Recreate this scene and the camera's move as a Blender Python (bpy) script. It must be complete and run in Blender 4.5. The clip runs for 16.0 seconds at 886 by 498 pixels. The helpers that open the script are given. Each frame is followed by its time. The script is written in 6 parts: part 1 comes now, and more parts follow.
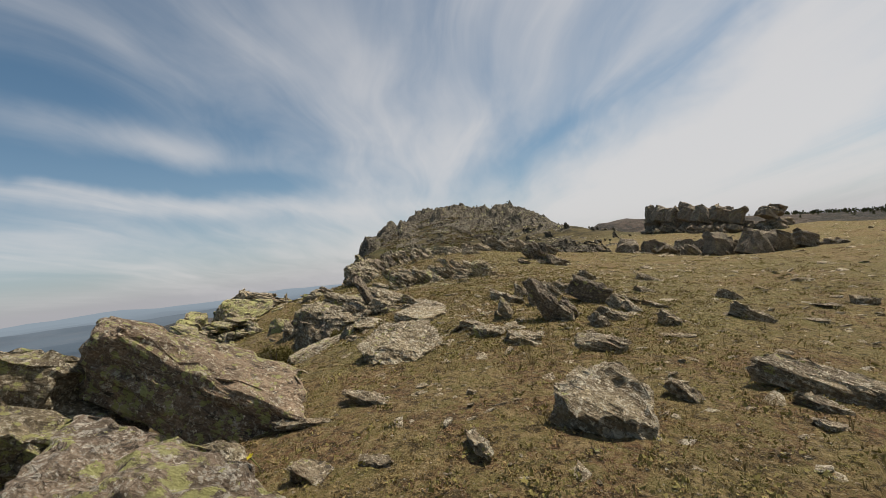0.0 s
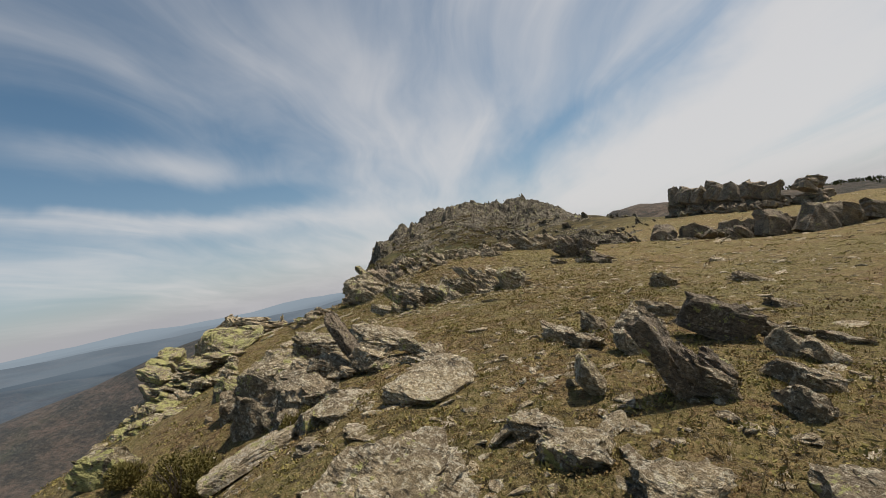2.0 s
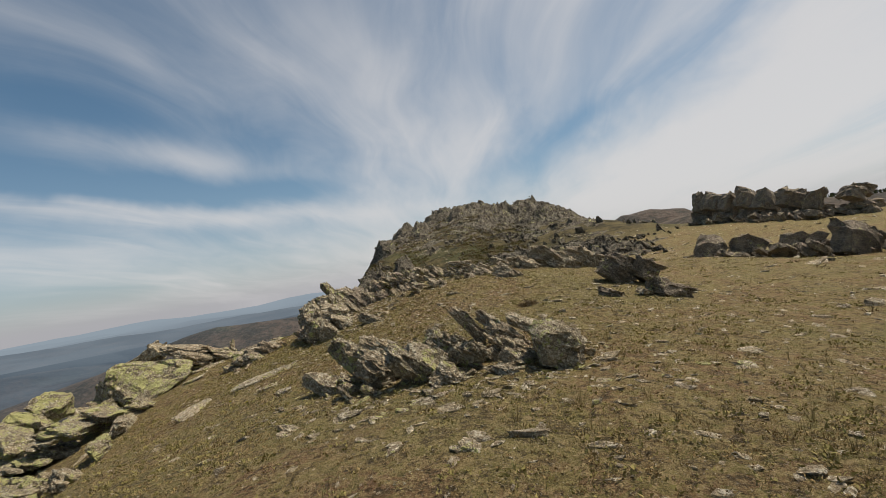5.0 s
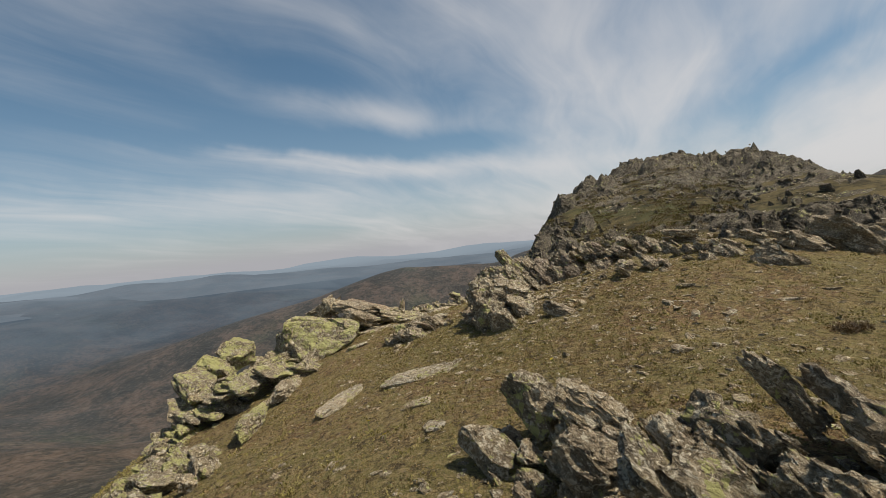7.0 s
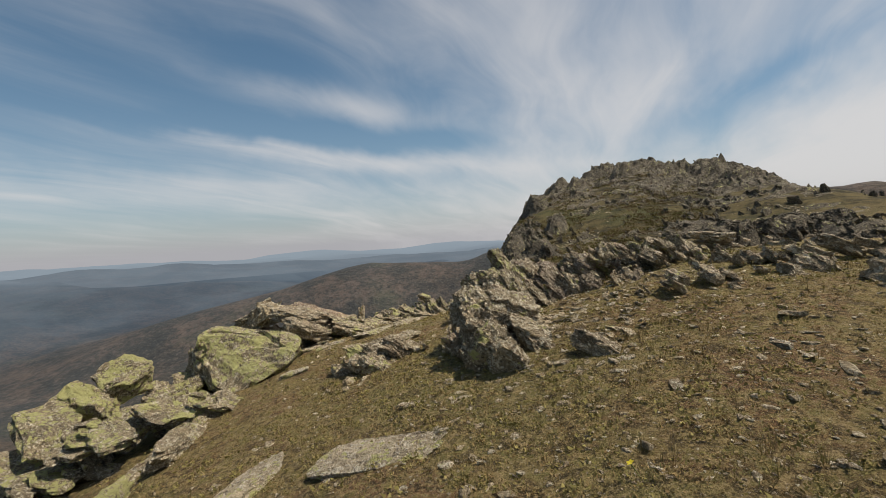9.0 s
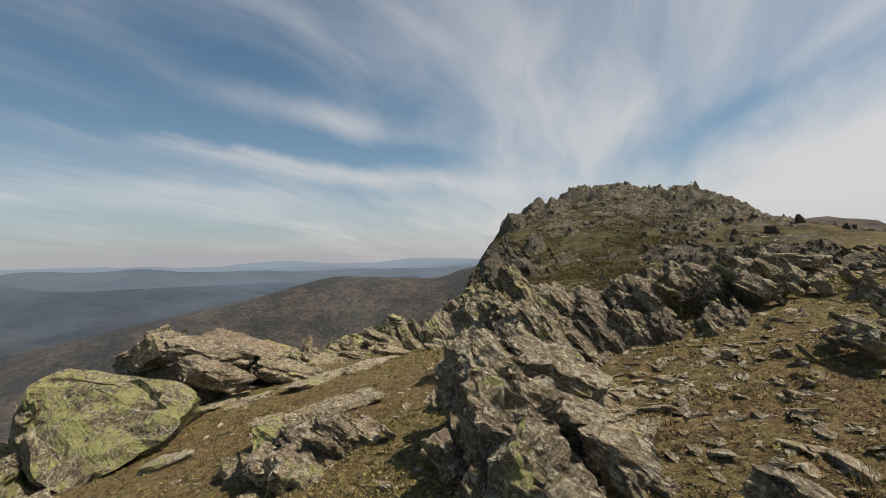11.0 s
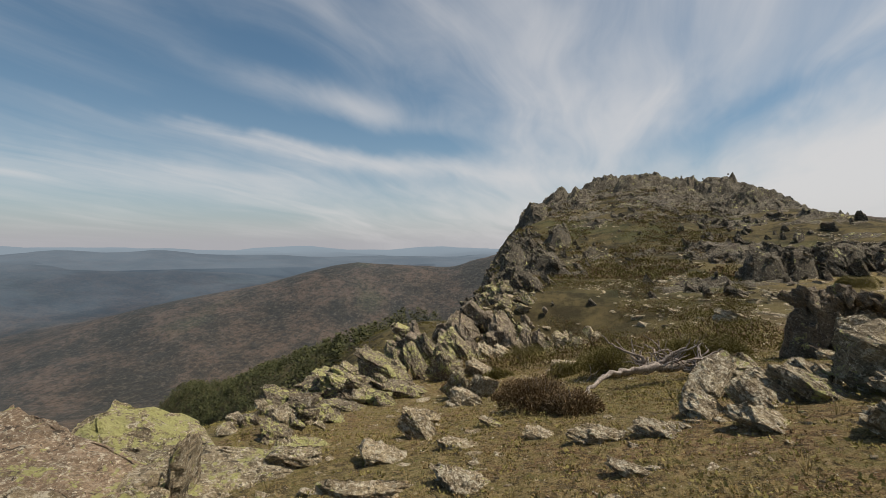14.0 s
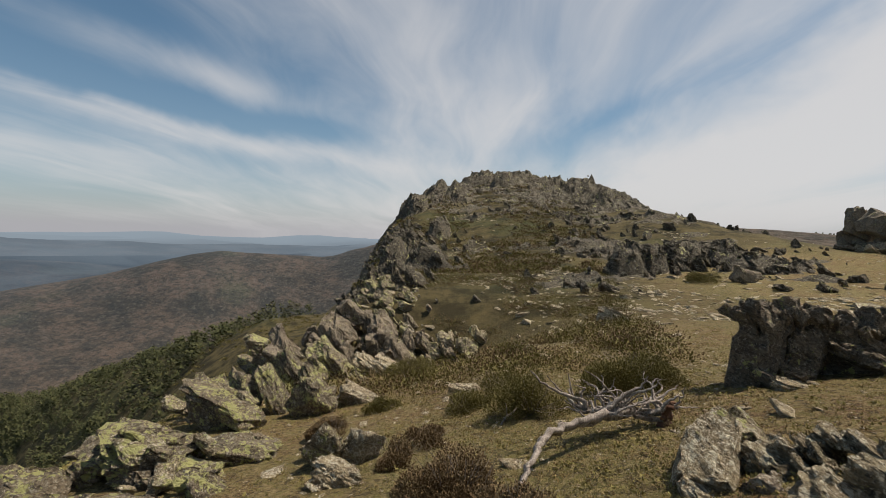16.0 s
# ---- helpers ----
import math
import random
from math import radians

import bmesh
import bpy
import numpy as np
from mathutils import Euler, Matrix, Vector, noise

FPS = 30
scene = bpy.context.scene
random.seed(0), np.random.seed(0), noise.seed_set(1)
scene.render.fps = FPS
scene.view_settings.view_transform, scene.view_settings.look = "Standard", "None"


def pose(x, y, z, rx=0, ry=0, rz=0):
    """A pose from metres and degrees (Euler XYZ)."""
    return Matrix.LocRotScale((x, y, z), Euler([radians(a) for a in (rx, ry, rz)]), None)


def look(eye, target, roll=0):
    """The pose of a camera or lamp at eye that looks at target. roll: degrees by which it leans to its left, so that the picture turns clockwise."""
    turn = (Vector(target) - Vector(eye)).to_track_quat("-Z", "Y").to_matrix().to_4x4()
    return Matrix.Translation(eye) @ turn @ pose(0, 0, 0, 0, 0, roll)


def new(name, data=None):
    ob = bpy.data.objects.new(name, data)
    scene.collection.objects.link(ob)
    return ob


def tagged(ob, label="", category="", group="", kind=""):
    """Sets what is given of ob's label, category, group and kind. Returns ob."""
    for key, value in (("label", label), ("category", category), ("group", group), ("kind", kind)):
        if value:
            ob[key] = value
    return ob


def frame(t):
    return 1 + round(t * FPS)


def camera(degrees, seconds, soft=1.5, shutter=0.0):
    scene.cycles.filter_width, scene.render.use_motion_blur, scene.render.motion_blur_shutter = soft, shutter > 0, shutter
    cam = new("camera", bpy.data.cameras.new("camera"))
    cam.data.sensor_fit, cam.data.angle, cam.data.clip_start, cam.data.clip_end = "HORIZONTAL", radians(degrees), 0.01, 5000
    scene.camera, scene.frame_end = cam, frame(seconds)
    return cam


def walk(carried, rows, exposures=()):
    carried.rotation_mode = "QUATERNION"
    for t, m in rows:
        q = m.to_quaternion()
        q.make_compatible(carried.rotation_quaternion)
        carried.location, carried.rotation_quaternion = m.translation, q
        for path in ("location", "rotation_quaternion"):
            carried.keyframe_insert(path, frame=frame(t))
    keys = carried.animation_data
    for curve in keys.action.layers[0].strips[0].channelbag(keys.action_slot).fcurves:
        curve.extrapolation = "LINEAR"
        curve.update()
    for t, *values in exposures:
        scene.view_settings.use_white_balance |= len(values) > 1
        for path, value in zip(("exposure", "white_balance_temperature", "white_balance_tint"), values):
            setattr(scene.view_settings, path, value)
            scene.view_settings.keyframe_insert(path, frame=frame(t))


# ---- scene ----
cam = camera(89.1, 16.0, soft=0.4)
PATH = [
    (0, (0.324, 0.218, -0.214), (0.281, 2.216, -0.137), -7.2),
    (0.5, (0.336, 0.918, -0.227), (0.141, 2.904, -0.097), -11.6),
    (1, (0.31, 1.566, -0.143), (-0.058, 3.529, -0.029), -10.2),
    (1.5, (0.28, 2.247, -0.034), (0.143, 4.24, 0.045), -9.6),
    (2, (0.26, 3.003, 0.045), (0.156, 4.999, 0.129), -11.2),
    (2.5, (0.264, 3.65, 0.143), (0.531, 5.632, 0.134), -4.8),
    (3, (0.319, 4.296, 0.176), (0.424, 6.293, 0.217), -8.1),
    (5.5, (0.273, 7.704, 0.634), (0.03, 9.687, 0.73), -8.7),
    (6, (0.112, 8.222, 0.707), (-0.366, 10.162, 0.8), -7.3),
    (6.5, (-0.204, 8.926, 0.831), (-1.012, 10.753, 0.756), -5.3),
    (7, (-0.481, 9.483, 0.914), (-1.369, 11.274, 0.896), -5.9),
    (7.5, (-0.718, 10.106, 0.92), (-1.842, 11.758, 0.86), -5.0),
    (8, (-0.997, 10.617, 0.952), (-1.887, 12.406, 0.866), -4.3),
    (8.5, (-1.358, 11.164, 0.886), (-2.389, 12.878, 0.864), -6.9),
    (9, (-1.652, 11.624, 0.88), (-2.412, 13.474, 0.838), -3.6),
    (9.5, (-1.937, 12.187, 0.843), (-2.786, 13.997, 0.817), -7.6),
    (12, (-3.19, 15.256, 0.805), (-3.712, 17.185, 0.875), 1.7),
    (12.5, (-3.411, 15.916, 0.861), (-3.929, 17.846, 0.943), 0.1),
    (13, (-3.692, 16.653, 0.881), (-4.399, 18.522, 0.962), 0.7),
    (13.5, (-4.048, 17.331, 0.898), (-4.716, 19.216, 0.904), 3.5),
    (14, (-4.316, 18.001, 1.002), (-5.026, 19.87, 0.979), 0.2),
    (14.5, (-4.583, 18.598, 1.042), (-4.95, 20.564, 1.034), 3.0),
    (15, (-4.76, 19.163, 1.069), (-5.17, 21.117, 1.18), -0.8),
    (15.5, (-4.905, 19.735, 1.031), (-5.125, 21.723, 1.07), 3.0),
    (16, (-5.022, 20.28, 1.086), (-5.211, 22.27, 1.028), 1.5),
]
walk(cam, [(t, look(eye, target, roll)) for t, eye, target, roll in PATH], [(0, 0.10, 6650, 10), (16, 0.10, 6650, 10)])

# ---------------------------------------------------------------- light
SUN_AZ, SUN_EL = 72.0, 62.0  # degrees: from north (+y) towards east (+x), and above the horizon
sun_dir = Vector((math.sin(radians(SUN_AZ)) * math.cos(radians(SUN_EL)), math.cos(radians(SUN_AZ)) * math.cos(radians(SUN_EL)), math.sin(radians(SUN_EL))))
sun = new("sun", bpy.data.lights.new("sun", "SUN"))
sun.data.energy, sun.data.angle, sun.data.color = 4.25, radians(0.6), (1.0, 0.905, 0.775)
sun.matrix_world = look(sun_dir * 50, (0, 0, 0))


class Nodes:
    """A few shorthands for building node trees."""

    def __init__(self, tree):
        self.tree = tree
        tree.nodes.clear()

    def add(self, kind, **sets):
        node = self.tree.nodes.new(kind)
        for key, value in sets.items():
            if key in node.inputs:
                node.inputs[key].default_value = value
            else:
                setattr(node, key, value)
        return node

    def link(self, a, b):
        self.tree.links.new(a, b)

    def math(self, op, a, b=0.0, clamp=False):
        node = self.tree.nodes.new("ShaderNodeMath")
        node.operation, node.use_clamp = op, clamp
        for k, v in enumerate((a, b)):
            if isinstance(v, (int, float)):
                node.inputs[k].default_value = v
            else:
                self.link(v, node.inputs[k])
        return node.outputs[0]

    def mix(self, fac, a, b):
        node = self.tree.nodes.new("ShaderNodeMix")
        node.data_type = "RGBA"
        for k, v in ((0, fac), (6, a), (7, b)):
            if isinstance(v, (int, float)):
                node.inputs[k].default_value = v
            elif isinstance(v, tuple):
                node.inputs[k].default_value = (*v, 1.0) if len(v) == 3 else v
            else:
                self.link(v, node.inputs[k])
        return node.outputs[2]

    def noise(self, vector, scale, detail=4.0, rough=0.55, distort=0.0):
        node = self.add("ShaderNodeTexNoise", Scale=scale, Detail=detail, Roughness=rough, Distortion=distort)
        self.link(vector, node.inputs["Vector"])
        return node.outputs["Fac"]

    def step(self, value, a, b):
        """0 below a, 1 above b, smooth between."""
        node = self.add("ShaderNodeMapRange", interpolation_type="SMOOTHSTEP")
        node.inputs["From Min"].default_value, node.inputs["From Max"].default_value = a, b
        self.link(value, node.inputs["Value"])
        return node.outputs["Result"]

    def place(self, vector, scale=(1, 1, 1), turn=(0, 0, 0), move=(0, 0, 0)):
        node = self.add("ShaderNodeMapping")
        node.inputs["Scale"].default_value, node.inputs["Rotation"].default_value, node.inputs["Location"].default_value = scale, turn, move
        self.link(vector, node.inputs["Vector"])
        return node.outputs["Vector"]


# sky with thin high cloud drawn out in streaks
world = bpy.data.worlds.new("sky")
scene.world = world
world.use_nodes = True
n = Nodes(world.node_tree)
sky = n.add("ShaderNodeTexSky", sky_type="NISHITA", sun_disc=False, sun_elevation=radians(SUN_EL), sun_rotation=radians(SUN_AZ), altitude=1500.0, air_density=1.0, dust_density=1.2, ozone_density=0.35)
coord = n.add("ShaderNodeTexCoord").outputs["Generated"]
split = n.add("ShaderNodeSeparateXYZ")
n.link(coord, split.inputs[0])
up = n.math("MAXIMUM", split.outputs["Z"], 0.0)
lift = n.math("ADD", up, 0.13)
flat = n.add("ShaderNodeCombineXYZ")
n.link(n.math("DIVIDE", split.outputs["X"], lift), flat.inputs["X"])
n.link(n.math("DIVIDE", split.outputs["Y"], lift), flat.inputs["Y"])
plane = flat.outputs[0]
drift = n.add("ShaderNodeTexNoise", Scale=0.5, Detail=2.0)
n.link(plane, drift.inputs["Vector"])
bent = n.add("ShaderNodeVectorMath", operation="MULTIPLY_ADD")
n.link(drift.outputs["Color"], bent.inputs[0])
bent.inputs[1].default_value = (0.9, 0.5, 0.0)
n.link(plane, bent.inputs[2])
plane = bent.outputs[0]
wisps = n.noise(n.place(plane, (0.70, 0.24, 1), (0, 0, radians(8)), (0.35, 0.2, 0)), 1.3, 5, 0.50, 0.4)
fibres = n.noise(n.place(plane, (2.2, 0.50, 1), (0, 0, radians(26)), (3.1, 1.7, 0)), 1.5, 6, 0.58, 0.7)
broad = n.noise(n.place(plane, (0.34, 0.16, 1), (0, 0, radians(-14)), (1.3, 4.2, 0)), 1.0, 3, 0.5)
veil = n.math("ADD", n.math("MULTIPLY", wisps, 0.42), n.math("ADD", n.math("MULTIPLY", fibres, 0.20), n.math("MULTIPLY", broad, 0.42)))
# single cirrus banks and clear gaps, by compass bearing and height in degrees
bearing = n.math("MULTIPLY", n.math("ARCTAN2", split.outputs["X"], split.outputs["Y"]), 57.2958)
height = n.math("MULTIPLY", n.math("ARCSINE", split.outputs["Z"]), 57.2958)
wave = n.add("ShaderNodeTexNoise", Scale=5.0, Detail=4.0, Roughness=0.6)
n.link(coord, wave.inputs["Vector"])
bearing = n.math("ADD", bearing, n.math("MULTIPLY", n.math("SUBTRACT", wave.outputs["Fac"], 0.5), 16.0))
height = n.math("ADD", height, n.math("MULTIPLY", n.math("SUBTRACT", wave.outputs["Fac"], 0.5), -5.0))


def bank(az, el, wide, tall, slope, amount):
    """A soft streak round one bearing, its long axis rising by slope to the east."""
    du = n.math("SUBTRACT", bearing, az)
    dv = n.math("SUBTRACT", n.math("SUBTRACT", height, el), n.math("MULTIPLY", du, slope))
    u, v = n.math("DIVIDE", du, wide), n.math("DIVIDE", dv, tall)
    q = n.math("ADD", n.math("MULTIPLY", u, u), n.math("MULTIPLY", v, v))
    return n.math("MULTIPLY", n.math("POWER", 2.7183, n.math("MULTIPLY", q, -1.0)), amount)


for row in ((0, 14, 9, 6, 0.3, 0.11), (33, 10, 18, 4.5, 0.22, 0.15), (44, 20, 14, 6, 0.3, 0.1), (16, 14.5, 6, 2.0, 0.42, -0.08), (30, 20, 9, 2.2, 0.36, -0.06), (-36, 17.2, 12, 1.9, -0.16, 0.13), (-34, 10.8, 26, 1.3, -0.1, 0.16)):
    veil = n.math("ADD", veil, bank(*row))
for row in ((-50, 7.5, 26, 1.6, -0.05, 0.06), (-38, 13.6, 22, 1.3, -0.06, -0.1), (-42, 22, 16, 3.0, -0.2, -0.07), (-70, 15, 20, 5, 0.0, -0.06), (-60, 28, 26, 5, -0.1, 0.08), (-14, 27, 10, 6, -0.4, 0.08), (3, 4.5, 40, 4, 0.0, 0.1), (-62, 6, 22, 3, 0.0, 0.08)):
    veil = n.math("ADD", veil, bank(*row))
eastern = n.math("MULTIPLY", n.math("ADD", split.outputs["X"], n.math("MULTIPLY", split.outputs["Y"], 0.5)), 0.10)
veil = n.math("ADD", veil, eastern)
cloud = n.step(veil, 0.42, 0.78)
haze = n.math("POWER", n.math("SUBTRACT", 1.0, up, clamp=True), 8.0)
clear = n.add("ShaderNodeVectorMath", operation="MULTIPLY")
clear.inputs[1].default_value = (0.78, 1.00, 0.98)
n.link(sky.outputs[0], clear.inputs[0])
tone = n.mix(n.math("MULTIPLY", haze, 0.90), clear.outputs[0], (4.35, 4.22, 4.65))
tone = n.mix(n.math("MULTIPLY", cloud, 0.88), tone, (7.5, 7.4, 7.45))
tone = n.mix(n.math("MULTIPLY", n.math("POWER", n.math("SUBTRACT", 1.0, up, clamp=True), 30.0), 0.65), tone, (4.45, 4.5, 4.85))
back = n.add("ShaderNodeBackground", Strength=0.085)
n.link(tone, back.inputs["Color"])
n.link(back.outputs[0], n.add("ShaderNodeOutputWorld").inputs["Surface"])


# ---------------------------------------------------------------- materials
def material(name):
    mat = bpy.data.materials.new(name)
    mat.use_nodes = True
    nodes = Nodes(mat.node_tree)
    nodes.bsdf = nodes.add("ShaderNodeBsdfPrincipled")
    nodes.link(nodes.bsdf.outputs[0], nodes.add("ShaderNodeOutputMaterial").inputs["Surface"])
    nodes.where = nodes.add("ShaderNodeNewGeometry").outputs["Position"]
    return mat, nodes


def bump(nodes, height, strength, distance):
    node = nodes.add("ShaderNodeBump", Strength=strength, Distance=distance)
    nodes.link(height, node.inputs["Height"])
    nodes.link(node.outputs[0], nodes.bsdf.inputs["Normal"])


def rock_material(name, body=(0.285, 0.226, 0.148), dark=(0.082, 0.062, 0.040), pale=(0.66, 0.60, 0.46), pale_from=0.55, yellow_from=0.64, scale=1.0):
    """Grey schist: thin bands along the bedding, pale crusts, dark algae and green-yellow map lichen."""
    mat, n = material(name)
    bed = n.place(n.where, (1, 1, 1), (0, radians(-30), 0))
    bands = n.noise(n.place(bed, (5.0 * scale, 5.0 * scale, 20 * scale)), 1.0, 7, 0.70, 0.5)
    blotch = n.noise(n.where, 2.1 * scale, 5, 0.62)
    grain = n.noise(n.where, 70 * scale, 5, 0.75)
    crust = n.noise(n.where, 11.0 * scale, 7, 0.68, 0.6)
    spots = n.noise(n.where, 32.0 * scale, 5, 0.66, 0.3)
    tone = n.mix(n.step(bands, 0.30, 0.70), dark, body)
    tone = n.mix(n.math("MULTIPLY", n.step(blotch, 0.42, 0.66), 0.55), tone, tuple(min(1, c * 1.6) for c in body))
    rusty = n.math("MULTIPLY", n.step(n.noise(n.where, 3.1 * scale, 5, 0.65), 0.55, 0.72), 0.4)
    tone = n.mix(rusty, tone, (0.19, 0.115, 0.065))
    tone = n.mix(n.math("MULTIPLY", n.step(grain, 0.50, 0.64), 0.55), tone, pale)
    tone = n.mix(n.math("MULTIPLY", n.step(spots, 0.52, 0.42), 0.6), tone, dark)
    pale_amount = n.step(n.math("ADD", n.math("MULTIPLY", crust, 0.6), n.math("MULTIPLY", spots, 0.4)), pale_from - 0.015, pale_from + 0.03)
    tone = n.mix(n.math("MULTIPLY", pale_amount, 0.8), tone, pale)
    black = n.step(n.noise(n.place(n.where, (1, 1, 1), (0.7, 0.1, 0.2), (3.3, 8.1, 1.7)), 7.0 * scale, 6, 0.68), 0.60, 0.66)
    tone = n.mix(n.math("MULTIPLY", black, 0.7), tone, (0.030, 0.028, 0.024))
    where2 = n.place(n.where, (1, 1, 1), (0.3, 0.2, 0.5), (7.3, 2.9, 4.4))
    cracks = n.step(n.noise(n.place(bed, (7 * scale, 7 * scale, 30 * scale)), 1.0, 6, 0.70, 1.0), 0.42, 0.37)
    tone = n.mix(n.math("MULTIPLY", cracks, 0.75), tone, (0.028, 0.025, 0.020))
    white = n.step(n.noise(n.place(n.where, (1, 1, 1), (0.2, 0.9, 0.4), (5.1, 1.3, 9.7)), 28.0 * scale, 4, 0.62, 0.4), 0.60, 0.64)
    tone = n.mix(n.math("MULTIPLY", white, 0.75), tone, tuple(min(1, c * 1.35) for c in pale))
    field = n.math("ADD", n.math("MULTIPLY", n.noise(where2, 2.2 * scale, 5, 0.6), 0.55), n.math("MULTIPLY", n.noise(where2, 17 * scale, 6, 0.68), 0.45))
    lichen = n.math("MULTIPLY", n.step(field, yellow_from - 0.01, yellow_from + 0.04), 0.85)
    # round thalli of map lichen, in groups
    for size, seedy in ((9.0, 2.0), (19.0, 6.5)):
        rough = n.add("ShaderNodeTexNoise", Scale=size * 2.2 * scale, Detail=5.0, Roughness=0.7)
        n.link(n.where, rough.inputs["Vector"])
        ragged = n.add("ShaderNodeVectorMath", operation="MULTIPLY_ADD")
        n.link(rough.outputs["Color"], ragged.inputs[0])
        ragged.inputs[1].default_value = (1.1 / size / scale,) * 3
        n.link(n.place(n.where, (1, 1, 1), (0.4, 0.3, 0.2), (seedy, 1.0, seedy)), ragged.inputs[2])
        cells = n.add("ShaderNodeTexVoronoi", Scale=size * scale)
        n.link(ragged.outputs[0], cells.inputs["Vector"])
        pick = n.add("ShaderNodeSeparateXYZ")
        n.link(cells.outputs["Color"], pick.inputs[0])
        disc = n.math("LESS_THAN", cells.outputs["Distance"], n.math("MULTIPLY", pick.outputs["Y"], 0.55))
        disc = n.math("MULTIPLY", disc, n.step(n.math("ADD", field, n.math("MULTIPLY", pick.outputs["X"], 0.12)), yellow_from + 0.015, yellow_from + 0.03))
        lichen = n.math("MAXIMUM", lichen, n.math("MULTIPLY", disc, 0.95))
    green = n.mix(n.noise(where2, 44 * scale, 4, 0.7), (0.33, 0.32, 0.13), (0.58, 0.56, 0.22))
    tone = n.mix(lichen, tone, green)
    n.link(tone, n.bsdf.inputs["Base Color"])
    n.bsdf.inputs["Roughness"].default_value = 0.86
    n.bsdf.inputs["Specular IOR Level"].default_value = 0.3
    strata = n.noise(n.place(bed, (6 * scale, 6 * scale, 75 * scale)), 1.0, 6, 0.72, 0.8)
    tone = n.mix(n.math("MULTIPLY", n.step(strata, 0.44, 0.36), 0.5), tone, tuple(c * 0.7 for c in dark))
    n.link(tone, n.bsdf.inputs["Base Color"])
    relief = n.math("ADD", n.math("ADD", n.math("MULTIPLY", bands, 0.9), n.math("MULTIPLY", strata, 0.5)), n.math("ADD", n.math("MULTIPLY", grain, 0.4), n.math("ADD", n.math("MULTIPLY", crust, 0.7), n.math("MULTIPLY", spots, 0.5))))
    bump(n, relief, 1.0, 0.07 / scale)
    return mat


ROCK = rock_material("grey_schist", body=(0.428, 0.341, 0.221), dark=(0.141, 0.108, 0.069))
ROCK_PALE = rock_material("pale_crusted_schist", body=(0.431, 0.344, 0.213), dark=(0.183, 0.138, 0.085), pale_from=0.525)
ROCK_YELLOW = rock_material("lichened_schist", body=(0.354, 0.281, 0.167), pale_from=0.55, yellow_from=0.503)
ROCK_SPOTTED = rock_material("schist_with_lichen_spots", body=(0.38, 0.305, 0.19), dark=(0.125, 0.097, 0.062), pale_from=0.545, yellow_from=0.57)
ROCK_CRAG = rock_material("crag_schist", body=(0.150, 0.123, 0.084), dark=(0.050, 0.041, 0.029), pale=(0.34, 0.31, 0.24), pale_from=0.58, yellow_from=0.62, scale=0.30)
ROCK_DARK = rock_material("dark_schist", body=(0.285, 0.227, 0.156), dark=(0.092, 0.072, 0.051), pale=(0.42, 0.37, 0.30), pale_from=0.58, yellow_from=0.625)
ROCK_LEDGE = rock_material("dark_lichened_schist", body=(0.261, 0.205, 0.134), dark=(0.078, 0.060, 0.039), pale=(0.43, 0.39, 0.31), pale_from=0.565, yellow_from=0.54)
ROCK_SLAB = rock_material("smooth_pale_schist", body=(0.509, 0.425, 0.286), dark=(0.296, 0.236, 0.159), pale=(0.58, 0.53, 0.43), pale_from=0.53, yellow_from=0.56)
ROCK_BROWN = rock_material("brown_schist_with_lichen", body=(0.379, 0.269, 0.175), dark=(0.152, 0.106, 0.069), pale_from=0.56, yellow_from=0.56)
ROCK_WHITE = rock_material("white_crusted_schist", body=(0.369, 0.276, 0.192), dark=(0.131, 0.098, 0.066), pale=(0.58, 0.535, 0.44), pale_from=0.54, yellow_from=0.575)


